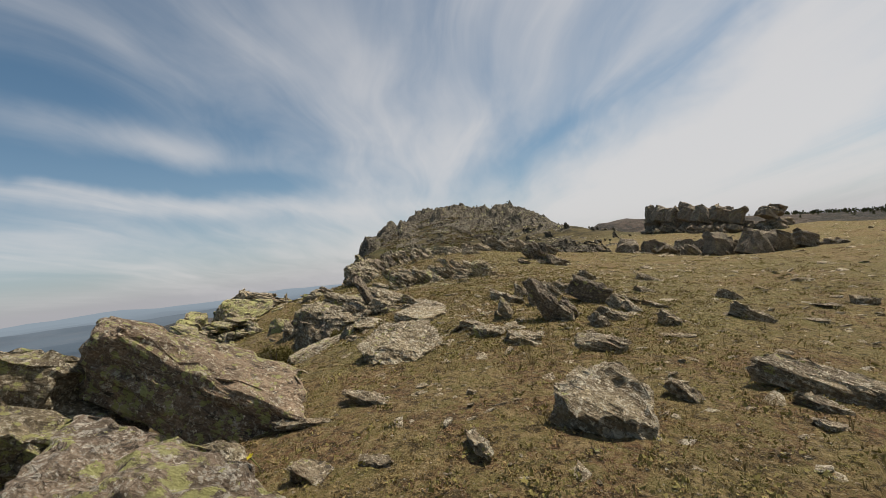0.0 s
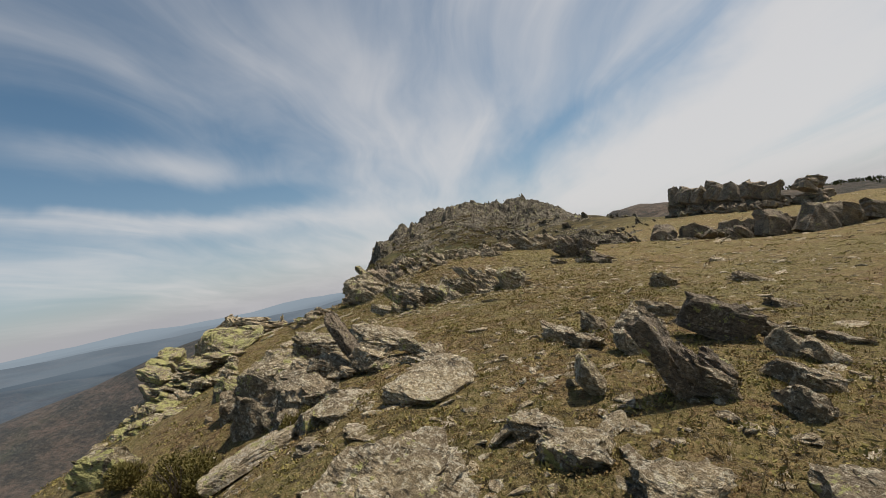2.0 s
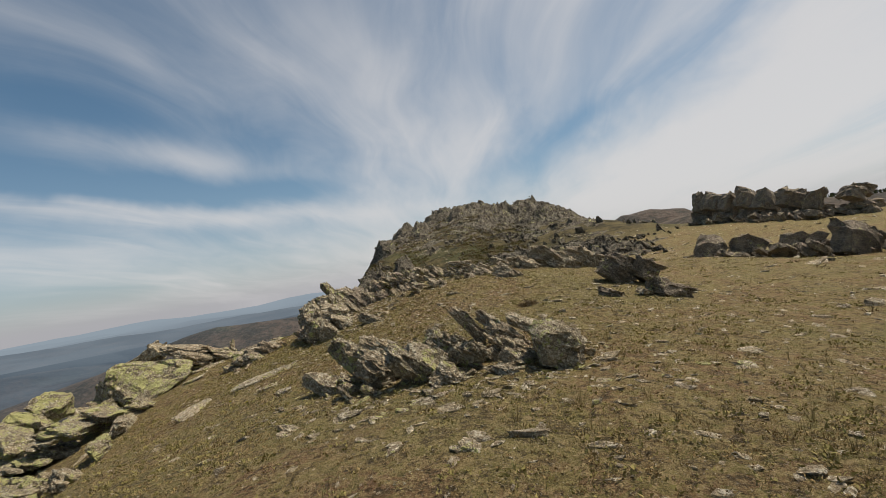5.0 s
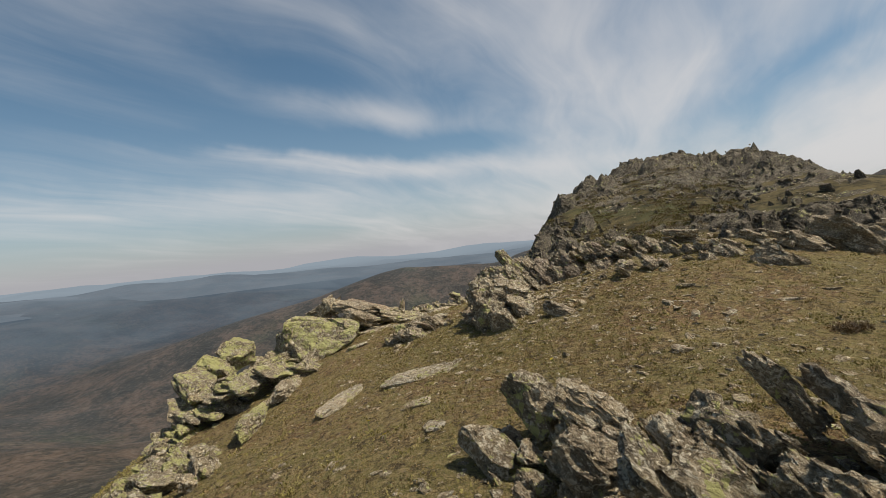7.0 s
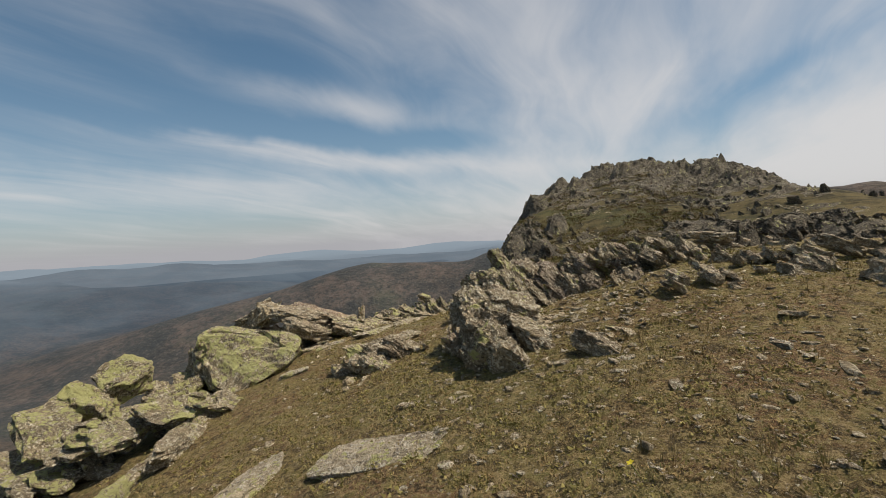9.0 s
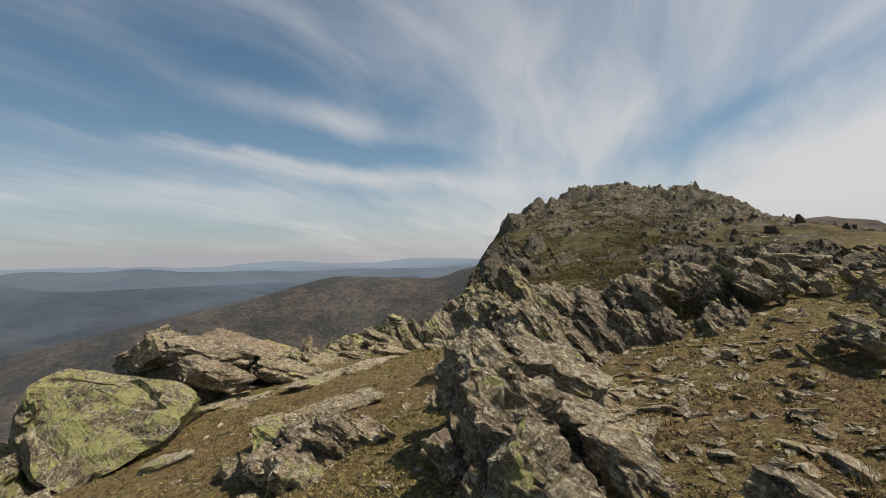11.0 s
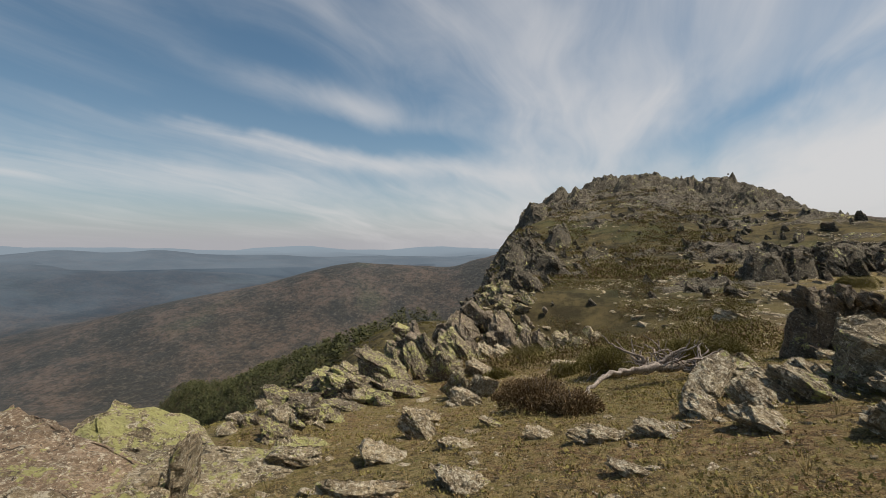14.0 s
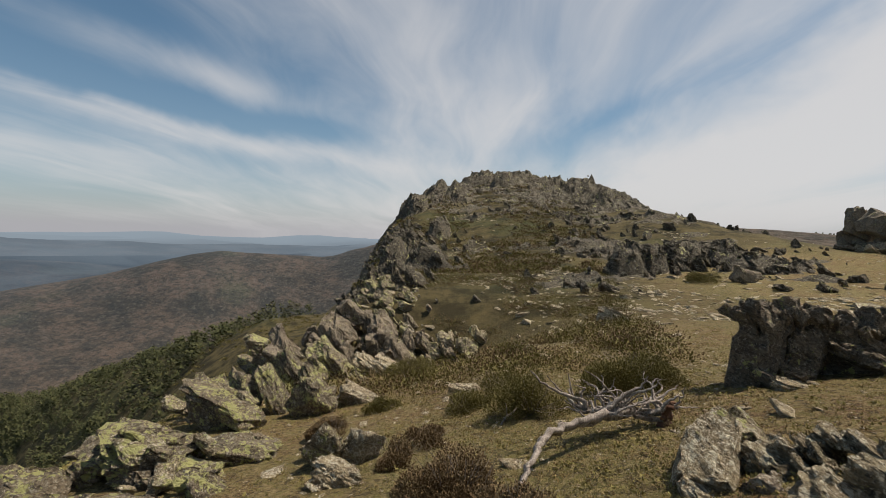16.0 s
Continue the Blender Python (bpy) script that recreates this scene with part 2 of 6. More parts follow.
def ground_material():
    mat, n = material("dry_turf")
    wide = n.noise(n.where, 0.33, 4, 0.55)
    patch = n.noise(n.where, 1.5, 5, 0.6)
    fine = n.noise(n.where, 14, 5, 0.65)
    grit = n.noise(n.where, 60, 3, 0.7)
    tone = n.mix(n.step(patch, 0.42, 0.58), (0.174, 0.100, 0.052), (0.199, 0.147, 0.062))
    tone = n.mix(n.math("MULTIPLY", n.step(wide, 0.42, 0.60), 0.7), tone, (0.141, 0.130, 0.047))
    tone = n.mix(n.math("MULTIPLY", n.step(fine, 0.50, 0.60), 0.7), tone, (0.288, 0.223, 0.101))
    tone = n.mix(n.math("MULTIPLY", n.step(fine, 0.47, 0.38), 0.85), tone, (0.035, 0.026, 0.013))
    clump = n.noise(n.where, 6.5, 6, 0.70, 0.5)
    tone = n.mix(n.math("MULTIPLY", n.step(clump, 0.51, 0.57), 0.65), tone, (0.151, 0.132, 0.044))
    tone = n.mix(n.math("MULTIPLY", n.step(clump, 0.46, 0.40), 0.75), tone, (0.059, 0.043, 0.022))
    pale = n.noise(n.place(n.where, (1, 1, 1), (0, 0, 0.4), (4.1, 7.7, 0)), 9, 5, 0.7, 0.5)
    tone = n.mix(n.math("MULTIPLY", n.step(pale, 0.57, 0.63), 0.7), tone, (0.334, 0.249, 0.127))
    straw = n.noise(n.place(n.where, (1, 1, 1), (0, 0, 0.6)), 38, 6, 0.80, 1.2)
    tone = n.mix(n.math("MULTIPLY", n.step(straw, 0.52, 0.62), 0.7), tone, (0.350, 0.274, 0.138))
    tone = n.mix(n.math("MULTIPLY", n.step(straw, 0.47, 0.37), 0.75), tone, (0.031, 0.026, 0.013))
    tone = n.mix(n.math("MULTIPLY", n.step(grit, 0.60, 0.68), 0.65), tone, (0.377, 0.331, 0.265))
    # heath takes over on the slopes away from the trodden back of the ridge
    heath = n.add("ShaderNodeAttribute", attribute_name="heath").outputs["Fac"]
    scrub = n.noise(n.where, 0.45, 6, 0.7)
    brush = n.mix(n.step(scrub, 0.38, 0.62), (0.034, 0.029, 0.015), (0.118, 0.094, 0.043))
    brush = n.mix(n.math("MULTIPLY", n.step(n.noise(n.where, 0.08, 4), 0.5, 0.65), 0.6), brush, (0.062, 0.070, 0.028))
    tone = n.mix(heath, tone, brush)
    n.link(tone, n.bsdf.inputs["Base Color"])
    n.bsdf.inputs["Roughness"].default_value = 0.95
    n.bsdf.inputs["Specular IOR Level"].default_value = 0.15
    bump(n, n.math("ADD", n.math("ADD", fine, n.math("MULTIPLY", straw, 0.5)), n.math("MULTIPLY", grit, 0.4)), 1.0, 0.05)
    return mat


def distance_material():
    """Wooded hills and plains kilometres away, their haze painted on as blue emission."""
    mat, n = material("far_hills")
    cover = n.noise(n.where, 0.006, 7, 0.66)
    tone = n.mix(n.step(cover, 0.40, 0.60), (0.034, 0.029, 0.019), (0.112, 0.078, 0.053))
    tone = n.mix(n.math("MULTIPLY", n.step(n.noise(n.where, 0.0025, 5), 0.56, 0.66), 0.55), tone, (0.062, 0.074, 0.036))
    tone = n.mix(n.math("MULTIPLY", n.step(n.noise(n.where, 0.035, 5, 0.75), 0.46, 0.60), 0.6), tone, (0.020, 0.020, 0.015))
    n.link(tone, n.bsdf.inputs["Base Color"])
    n.bsdf.inputs["Roughness"].default_value = 1.0
    speck = n.noise(n.where, 0.09, 6, 0.8)
    tone = n.mix(n.math("MULTIPLY", n.step(speck, 0.52, 0.60), 0.75), tone, (0.018, 0.019, 0.013))
    tone = n.mix(n.math("MULTIPLY", n.step(speck, 0.47, 0.40), 0.5), tone, (0.15, 0.125, 0.095))
    n.link(tone, n.bsdf.inputs["Base Color"])
    bump(n, n.math("ADD", n.noise(n.where, 0.02, 6, 0.7), n.math("MULTIPLY", speck, 0.3)), 0.9, 14.0)
    # distance haze is painted: a glowing blue tone mixed over the hills' colour
    haze_glow = n.add("ShaderNodeAttribute", attribute_name="haze_glow").outputs["Fac"]
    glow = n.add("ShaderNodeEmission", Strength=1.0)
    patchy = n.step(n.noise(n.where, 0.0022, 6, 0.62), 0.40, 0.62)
    near_haze = n.mix(patchy, (0.064, 0.092, 0.126), (0.105, 0.140, 0.178))
    n.link(n.mix(n.step(haze_glow, 0.72, 1.0), near_haze, (0.27, 0.33, 0.39)), glow.inputs["Color"])
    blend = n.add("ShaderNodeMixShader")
    n.link(haze_glow, blend.inputs[0])
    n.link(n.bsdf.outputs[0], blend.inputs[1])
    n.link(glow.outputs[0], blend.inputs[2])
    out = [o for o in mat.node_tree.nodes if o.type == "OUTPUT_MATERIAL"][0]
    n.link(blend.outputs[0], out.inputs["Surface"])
    return mat


def leafy_material(name, a, b, rough=0.8, scale=3.0):
    mat, n = material(name)
    own = n.add("ShaderNodeNewGeometry").outputs["Random Per Island"]
    tone = n.mix(own, a, b)
    tone = n.mix(n.math("MULTIPLY", n.noise(n.where, scale, 4), 0.5), tone, tuple(c * 0.7 for c in a))
    n.link(tone, n.bsdf.inputs["Base Color"])
    n.bsdf.inputs["Roughness"].default_value = rough
    n.bsdf.inputs["Specular IOR Level"].default_value = 0.2
    return mat


GROUND = ground_material()
FAR = distance_material()
GRASS = leafy_material("dry_grass", (0.310, 0.232, 0.104), (0.190, 0.152, 0.058), 0.8, 0.8)
GREEN_GRASS = leafy_material("green_grass", (0.14, 0.17, 0.05), (0.21, 0.20, 0.08), 0.8, 1.0)
MAT = leafy_material("brown_mat_plants", (0.24, 0.155, 0.07), (0.37, 0.28, 0.12), 0.85, 1.2)
OLIVE = leafy_material("olive_mat_plants", (0.22, 0.185, 0.06), (0.33, 0.28, 0.10), 0.85, 1.2)
HEATHER = leafy_material("dry_heather", (0.14, 0.092, 0.046), (0.215, 0.152, 0.076))
BROOM = leafy_material("green_broom", (0.130, 0.112, 0.032), (0.200, 0.164, 0.052))
PINE = leafy_material("pine_needles", (0.058, 0.066, 0.025), (0.112, 0.110, 0.042), 0.8, 0.05)
REDWOOD = leafy_material("red_rotten_wood", (0.12, 0.06, 0.035), (0.17, 0.09, 0.055))
PETAL = leafy_material("yellow_petals", (0.62, 0.50, 0.03), (0.70, 0.60, 0.06))


def wood_material():
    mat, n = material("bleached_dead_wood")
    fibre = n.noise(n.place(n.where, (30, 30, 6)), 1.0, 6, 0.7, 1.0)
    tone = n.mix(n.step(fibre, 0.35, 0.65), (0.12, 0.092, 0.072), (0.40, 0.345, 0.295))
    n.link(tone, n.bsdf.inputs["Base Color"])
    n.bsdf.inputs["Roughness"].default_value = 0.85
    bump(n, fibre, 0.7, 0.008)
    return mat


WOOD = wood_material()
TWIG = leafy_material("grey_twigs", (0.13, 0.10, 0.075), (0.20, 0.165, 0.13))

# ---------------------------------------------------------------- the lie of the land
def bell(x, y, cx, cy, rx, ry):
    return np.exp(-((x - cx) / rx) ** 2 - ((y - cy) / ry) ** 2)


def ramp(v, a, b):
    u = np.clip((v - a) / (b - a), 0, 1)
    return u * u * (3 - 2 * u)


def soft_plus(v, width):
    return width * np.logaddexp(0, v / width)


def rim_x(y):
    """Where the ridge's flat back breaks off towards the valley."""
    return np.interp(y, (-40, 0, 5, 10, 15, 20, 27, 35, 45, 60, 80, 100, 125, 150, 260), (-6, -4.4, -5.2, -8.2, -10.6, -11.2, -12.2, -12.4, -12.6, -14.5, -18.5, -22, -26, -30, -60))


def land_z(x, y):
    """The large forms: ridge back, rocky summit, spur, valley, far hills and plain."""
    x, y = np.asarray(x, float), np.asarray(y, float)
    r = np.hypot(x, y - 15)
    z = -1.75 + 0 * x
    # the valley side, and a wooded spur that runs down it
    d = soft_plus(rim_x(y) - x, 1.0)
    depth = (0.55 + 0.35 * ramp(y, 35, 60)) * d + 11 * (1 - np.exp(-d / 13))
    fall = 230 * (1 - np.exp(-depth / 230))
    crest = 90 + 0.55 * np.maximum(-28 - x, 0)
    z = z - fall * (1 - (0.50 - 0.12 * ramp(d, 30, 150)) * bell(y, 0, crest, 0, 34, 1) * ramp(d, 2, 24) * (1 - ramp(d, 170, 320)))
    # the summit
    rise = ramp(y, 56, 132) * (1 - ramp(y, 150, 260))
    z = z + rise * (16.1 * bell(x, 0, 0, 0, 21, 1) + 3.6 * bell(x, 0, -17, 0, 8, 1) + 7.0 * bell(x, 0, 21, 0, 7.5, 1) + 0.8 * ramp(x, 20, 45))
    # the back of the ridge to the east, and its fall behind
    z = z + 2.6 * bell(x, y, 30, 72, 24, 26) - 0.02 * soft_plus(x - 30, 6) - 40 * ramp(x, 90, 700) * ramp(r, 90, 700) * (1 - ramp(y, 250, 500))
    z = z - 90 * ramp(y, 190, 600) * ramp(-x, -260, 60)
    z = z - 60 * ramp(-y, 30, 500)
    # wooded rise in the north-east
    z = z + 22 * bell(x, y, 240, 520, 110, 110) + 14 * bell(x, y, 520, 470, 240, 130)
    # brown hill across the valley
    z = z + 222 * bell(x, y, -790, 1330, 400, 300) + 185 * bell(x, y, -290, 1560, 300, 340) + 135 * bell(x, y, -1250, 1000, 420, 320)
    # the far plain rises to the eye's level
    far = ramp(r, 1500, 4300)
    z = z * (1 - far) + far * -62
    # bare dark hill behind the saddle to the north-east
    hill = bell(x, y, 350, 900, 210, 200)
    return np.where(hill > 0.2, np.maximum(z, -120 + 172 * hill + 3 * np.sin(x * 0.05) + 2 * np.sin(x * 0.13 + 1)), z)


# gentle swells of the ridge's back, every 4.5 m eastwards and 5 m northwards
SWELLS = (
    (-0.05, -0.07, 0.27, -0.2, -0.24),
    (-0.11, -0.08, 0.39, -0.15, -0.17),
    (-0.2, 0.17, 0.69, 0.15, 0.16),
    (-0.44, 0.24, 0.48, 0.17, 0.12),
    (0.45, 0.45, 1.21, 0.39, 0.26),
    (0.07, 0.01, 1.01, 0.61, 0.54),
    (-0.79, 0.27, 0.02, 0.41, 0.27),
    (-0.6, 0.03, 0.03, 0.3, 0.44),
    (-2.64, -1.18, 0.16, -0.37, 0.23),
)


def ground_z(x, y):
    x, y = np.asarray(x, float), np.asarray(y, float)
    z = land_z(x, y)
    for k, row in enumerate(SWELLS):
        for j, a in enumerate(row):
            z = z + a * np.exp(-((x + 9 - 4.5 * j) ** 2 + (y + 1 - 5 * k) ** 2) / 20.0)
    # a hollow at the foot of the rock rib
    return z - 0.32 * bell(x, y, -2.3, 6.7, 1.0, 0.9)


# ---------------------------------------------------------------- vectorised noise
def lattice(ix, iy, iz, seed):
    h = (ix * 374761393 + iy * 668265263 + iz * 2147483647 + seed * 974634777) & 0xFFFFFFFF
    h = ((h ^ (h >> 13)) * 1274126177) & 0xFFFFFFFF
    return ((h ^ (h >> 16)) & 0xFFFFFF) / float(0xFFFFFF)


def value_noise(p, seed=0):
    """Smooth noise from 0 to 1 at rows of points."""
    i = np.floor(p).astype(np.int64)
    f = p - i
    f = f * f * (3 - 2 * f)
    out = 0
    for dx in (0, 1):
        for dy in (0, 1):
            for dz in (0, 1):
                w = (f[:, 0] if dx else 1 - f[:, 0]) * (f[:, 1] if dy else 1 - f[:, 1]) * (f[:, 2] if dz else 1 - f[:, 2])
                out = out + w * lattice(i[:, 0] + dx, i[:, 1] + dy, i[:, 2] + dz, seed)
    return out


def fbm(p, octaves=4, seed=0):
    total, amp, norm = 0, 1.0, 0
    for k in range(octaves):
        total = total + amp * value_noise(p * 2.03**k + 17.3 * k, seed + k)
        norm += amp
        amp *= 0.5
    return total / norm - 0.5


def mesh_from(name, verts, faces, mat, smooth=False):
    """A mesh from arrays; faces is an array of triangles or of quads."""
    verts, faces = np.asarray(verts, np.float32), np.asarray(faces, np.int32)
    me = bpy.data.meshes.new(name)
    me.vertices.add(len(verts))
    me.vertices.foreach_set("co", verts.ravel())
    count, sides = faces.shape
    me.loops.add(count * sides)
    me.loops.foreach_set("vertex_index", faces.ravel())
    me.polygons.add(count)
    me.polygons.foreach_set("loop_start", np.arange(0, count * sides, sides, dtype=np.int32))
    me.polygons.foreach_set("use_smooth", np.full(count, smooth))
    me.update(calc_edges=True)
    me.validate()
    me.materials.append(mat)
    return me


# ---------------------------------------------------------------- ground and distance
def surface_z(x, y):
    """The turf as built: the land with small hummocks."""
    x, y = np.asarray(x, float), np.asarray(y, float)
    shape = x.shape
    p = np.stack([x.ravel(), y.ravel(), 0 * x.ravel()], 1)
    r = np.hypot(x, y - 15)
    rough = 0.10 * fbm(p * 0.9, 4, 3) + 0.05 * fbm(p * 4.0, 3, 9) + 0.045 * np.abs(fbm(p * 6.5, 2, 14))
    wild = 2.2 * fbm(p * 0.12, 5, 21) * ramp(r.ravel(), 28, 70)
    large = 60.0 * fbm(p * 0.0042, 6, 33) * ramp(r.ravel(), 260, 900) * (1 - 0.6 * ramp(r.ravel(), 2200, 4000))
    hills = 240.0 * fbm(p * 0.0016, 4, 41) * ramp(r.ravel(), 1500, 2300) * (1 - 0.45 * ramp(r.ravel(), 2800, 4500))
    return ground_z(x, y) + (rough + wild + large + hills).reshape(shape)


def spaced(lo, hi, step, ends, growth):
    """Even steps from lo to hi, then ever wider ones out to the ends."""
    out = list(np.arange(lo, hi + step / 2, step))
    for end, sign in ((ends[0], -1), (ends[1], 1)):
        s, v, more = step, lo if sign < 0 else hi, []
        while abs(v) < abs(end):
            s *= growth
            v += sign * s
            more.append(v)
        out = more[::-1] + out if sign < 0 else out + more
    return np.array(out)


def sheet(name, xs, ys, keep, mat):
    gx, gy = np.meshgrid(xs, ys)
    gz = surface_z(gx, gy)
    nx, ny = len(xs), len(ys)
    idx = np.arange(nx * ny).reshape(ny, nx)
    quads = np.stack([idx[:-1, :-1], idx[:-1, 1:], idx[1:, 1:], idx[1:, :-1]], -1).reshape(-1, 4)
    pts = np.stack([gx.ravel(), gy.ravel(), gz.ravel()], 1)
    r = np.hypot(pts[:, 0], pts[:, 1] - 15)
    quads = quads[keep(r[quads].mean(1))]
    used, inverse = np.unique(quads, return_inverse=True)
    me = mesh_from(name, pts[used], inverse.reshape(-1, 4), mat, smooth=True)
    return me, pts[used], r[used]


xs = spaced(-11, 7, 0.13, (-4700, 4700), 1.06)
ys = spaced(-1, 30, 0.14, (-4700, 4700), 1.055)
SPLIT = 420.0
me, pts, r = sheet("ground", xs, ys, lambda q: q <= SPLIT, GROUND)
heath = me.attributes.new("heath", "FLOAT", "POINT")
edge = ramp(rim_x(pts[:, 1]) - pts[:, 0], -1.0, 5.0)
heath.data.foreach_set("value", np.clip(np.maximum(edge, np.maximum(ramp(pts[:, 1], 30, 46) * (1 - ramp(pts[:, 0], 2, 9)), ramp(pts[:, 1], 56, 76))), 0, 1).astype(np.float32))
ground = tagged(new("ground", me), "stony ridge with dry olive-brown mountain turf", "ground", kind="structure")

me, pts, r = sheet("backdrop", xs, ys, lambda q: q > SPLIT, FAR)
# share of painted haze, growing with distance
haze_glow = me.attributes.new("haze_glow", "FLOAT", "POINT")
haze_glow.data.foreach_set("value", (0.20 * ramp(r, 400, 1600) + 0.56 * ramp(r, 1750, 2500) + 0.20 * ramp(r, 2500, 4600)).astype(np.float32))
backdrop = tagged(new("backdrop", me), "brown hills and blue plain under painted haze far below the ridge", "distant hills", kind="structure")


def ridge_line(label, dist, humps, az0, az1, seed, glow_share):
    """A line of hills near the horizon, blue with painted haze: each hump by its bearing, half width in degrees, and
    height in metres.
    """
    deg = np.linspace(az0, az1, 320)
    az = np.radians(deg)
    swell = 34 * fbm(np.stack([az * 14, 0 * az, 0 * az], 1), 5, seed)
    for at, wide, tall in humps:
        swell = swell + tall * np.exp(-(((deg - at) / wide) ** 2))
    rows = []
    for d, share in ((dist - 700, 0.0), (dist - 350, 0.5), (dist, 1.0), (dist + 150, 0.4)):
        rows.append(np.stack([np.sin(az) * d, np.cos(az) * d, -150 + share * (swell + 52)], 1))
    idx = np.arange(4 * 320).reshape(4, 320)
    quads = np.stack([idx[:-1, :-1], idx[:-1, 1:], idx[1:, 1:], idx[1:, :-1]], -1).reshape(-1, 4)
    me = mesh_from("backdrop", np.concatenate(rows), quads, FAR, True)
    # the whole line takes one even share of the glowing haze colour
    a = me.attributes.new("haze_glow", "FLOAT", "POINT")
    a.data.foreach_set("value", np.full(4 * 320, glow_share, np.float32))
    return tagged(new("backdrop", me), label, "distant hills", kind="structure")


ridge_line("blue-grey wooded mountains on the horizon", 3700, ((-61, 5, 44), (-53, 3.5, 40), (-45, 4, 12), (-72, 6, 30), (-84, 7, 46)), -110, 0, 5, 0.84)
ridge_line("pale blue hills dissolving in painted haze", 4500, ((-66, 9, 62), (-52, 6, 46), (-38, 8, 24), (-24, 6, 14), (-10, 9, 8)), -110, 30, 8, 0.94)


# ---------------------------------------------------------------- rocks
def cube_net(k):
    """A cube of six k x k faces, welded."""
    line = np.linspace(-1, 1, k + 1)
    verts, faces, seen = [], [], {}
    for axis in range(3):
        for side in (-1, 1):
            grid = np.empty((k + 1, k + 1), int)
            for a in range(k + 1):
                for b in range(k + 1):
                    p = [0, 0, 0]
                    p[axis], p[(axis + 1) % 3], p[(axis + 2) % 3] = side, line[a], line[b]
                    key = tuple(round(v, 5) for v in p)
                    if key not in seen:
                        seen[key] = len(verts)
                        verts.append(p)
                    grid[a, b] = seen[key]
            q = np.stack([grid[:-1, :-1], grid[1:, :-1], grid[1:, 1:], grid[:-1, 1:]], -1).reshape(-1, 4)
            faces.append(q if side > 0 else q[:, ::-1])
    return np.array(verts, float), np.concatenate(faces)


NETS = {k: cube_net(k) for k in (1, 2, 3, 5, 8, 11, 17, 28, 40)}
rock_count = [0]


def rock_shape(l, w, h, seed, k, cuts=9, layers=5, ragged=1.0):
    """A broken slab: a block with its corners split off along joints, stepped along the bedding (local z), with grooves and a rough skin."""
    rng = np.random.RandomState(seed)
    p, faces = NETS[k]
    p = p.copy()
    wob = np.stack([fbm(p * 0.8 + seed % 97, 2, seed + s) for s in (11, 12, 13)], 1)
    p = p + wob * 0.16 * ragged
    for _ in range(cuts):
        a = rng.uniform(0, 2 * math.pi)
        nv = np.array([math.cos(a), math.sin(a), rng.normal(0, 0.2)])
        nv /= np.linalg.norm(nv)
        d = rng.uniform(0.60, 1.02)
        p -= np.maximum(0, p @ nv - d)[:, None] * nv
    for _ in range(3):
        nv = np.array([rng.normal(0, 0.30), rng.normal(0, 0.30), 1.0])
        nv /= np.linalg.norm(nv)
        p -= np.maximum(0, p @ nv - rng.uniform(0.62, 0.95))[:, None] * nv
    p = p * np.array([l, w, h]) / 2
    size = (l * w * h) ** (1 / 3)
    thick = min(max(0.03, h / 8), h / 2.2)
    q = p / size
    # every leaf of the bedding breaks off along its own line
    warp = 0.7 * fbm(q * 0.9, 2, seed)
    leaf = np.floor(p[:, 2] / thick + warp + 40.5).astype(np.int64)
    zero = leaf * 0
    turn = rng.uniform(0, 3.14)
    c, s = math.cos(turn), math.sin(turn)
    u, v = p[:, 0] * c + p[:, 1] * s, p[:, 1] * c - p[:, 0] * s
    for share, amount, sd in ((0.42, 0.16, 1), (0.17, 0.11, 5), (0.08, 0.07, 8)):
        drift = 0.8 * fbm(q / share * 0.6, 2, seed + 9 + sd)
        cu, cv = np.floor(u / (share * size) + drift + 20).astype(np.int64), np.floor(v / (share * size * 0.7) - drift + 20).astype(np.int64)
        inset = amount * lattice(leaf, cu, cv, seed + sd) ** 1.5
        p[:, :2] *= (1 - ragged * inset)[:, None]
        flake = lattice(cu, cv, zero, seed + sd + 2)
        top = np.clip(p[:, 2] / h * 2.4, 0, 1)
        p[:, 2] -= top * thick * np.floor(flake * 2.6) * (0.55 if share > 0.3 else 0.34) * ragged
    p[:, :2] *= (1 - 0.07 * ragged * lattice(leaf, zero, zero, seed))[:, None]
    # open joints across the block
    for _ in range(2):
        a = turn + rng.choice((0.0, 1.5)) + rng.normal(0, 0.2)
        off = rng.uniform(-0.3, 0.3) * l + 0.12 * size * fbm(q * 1.5, 2, seed + 71)
        gap = p[:, 0] * math.cos(a) + p[:, 1] * math.sin(a) - off
        p[:, 2] -= np.clip(p[:, 2] / h * 2, 0, 1) * 0.16 * h * np.exp(-((gap / (0.035 * size + 0.008)) ** 2)) * ragged
    skin = np.stack([fbm(q * 2.4, 3, seed + s) for s in (2, 3, 4)], 1)
    p += skin * size * np.array([0.05, 0.05, 0.035]) * ragged
    fine = np.stack([fbm(p * np.array([16.0, 16.0, 60.0]) * max(0.25, min(1, 0.5 / size)), 3, seed + s) for s in (5, 6, 7)], 1)
    p += fine * min(size, 0.9) * np.array([0.085, 0.085, 0.05]) * (0.35 + 0.65 * ragged)
    return p, faces


def rock_mesh(l, w, h, mat, k=11, cuts=9, layers=5, ragged=1.0, seed=None):
    rock_count[0] += 1
    p, faces = rock_shape(l, w, h, 100 + rock_count[0] if seed is None else seed, k, cuts, layers, ragged)
    return mesh_from("rock", p, faces, mat)


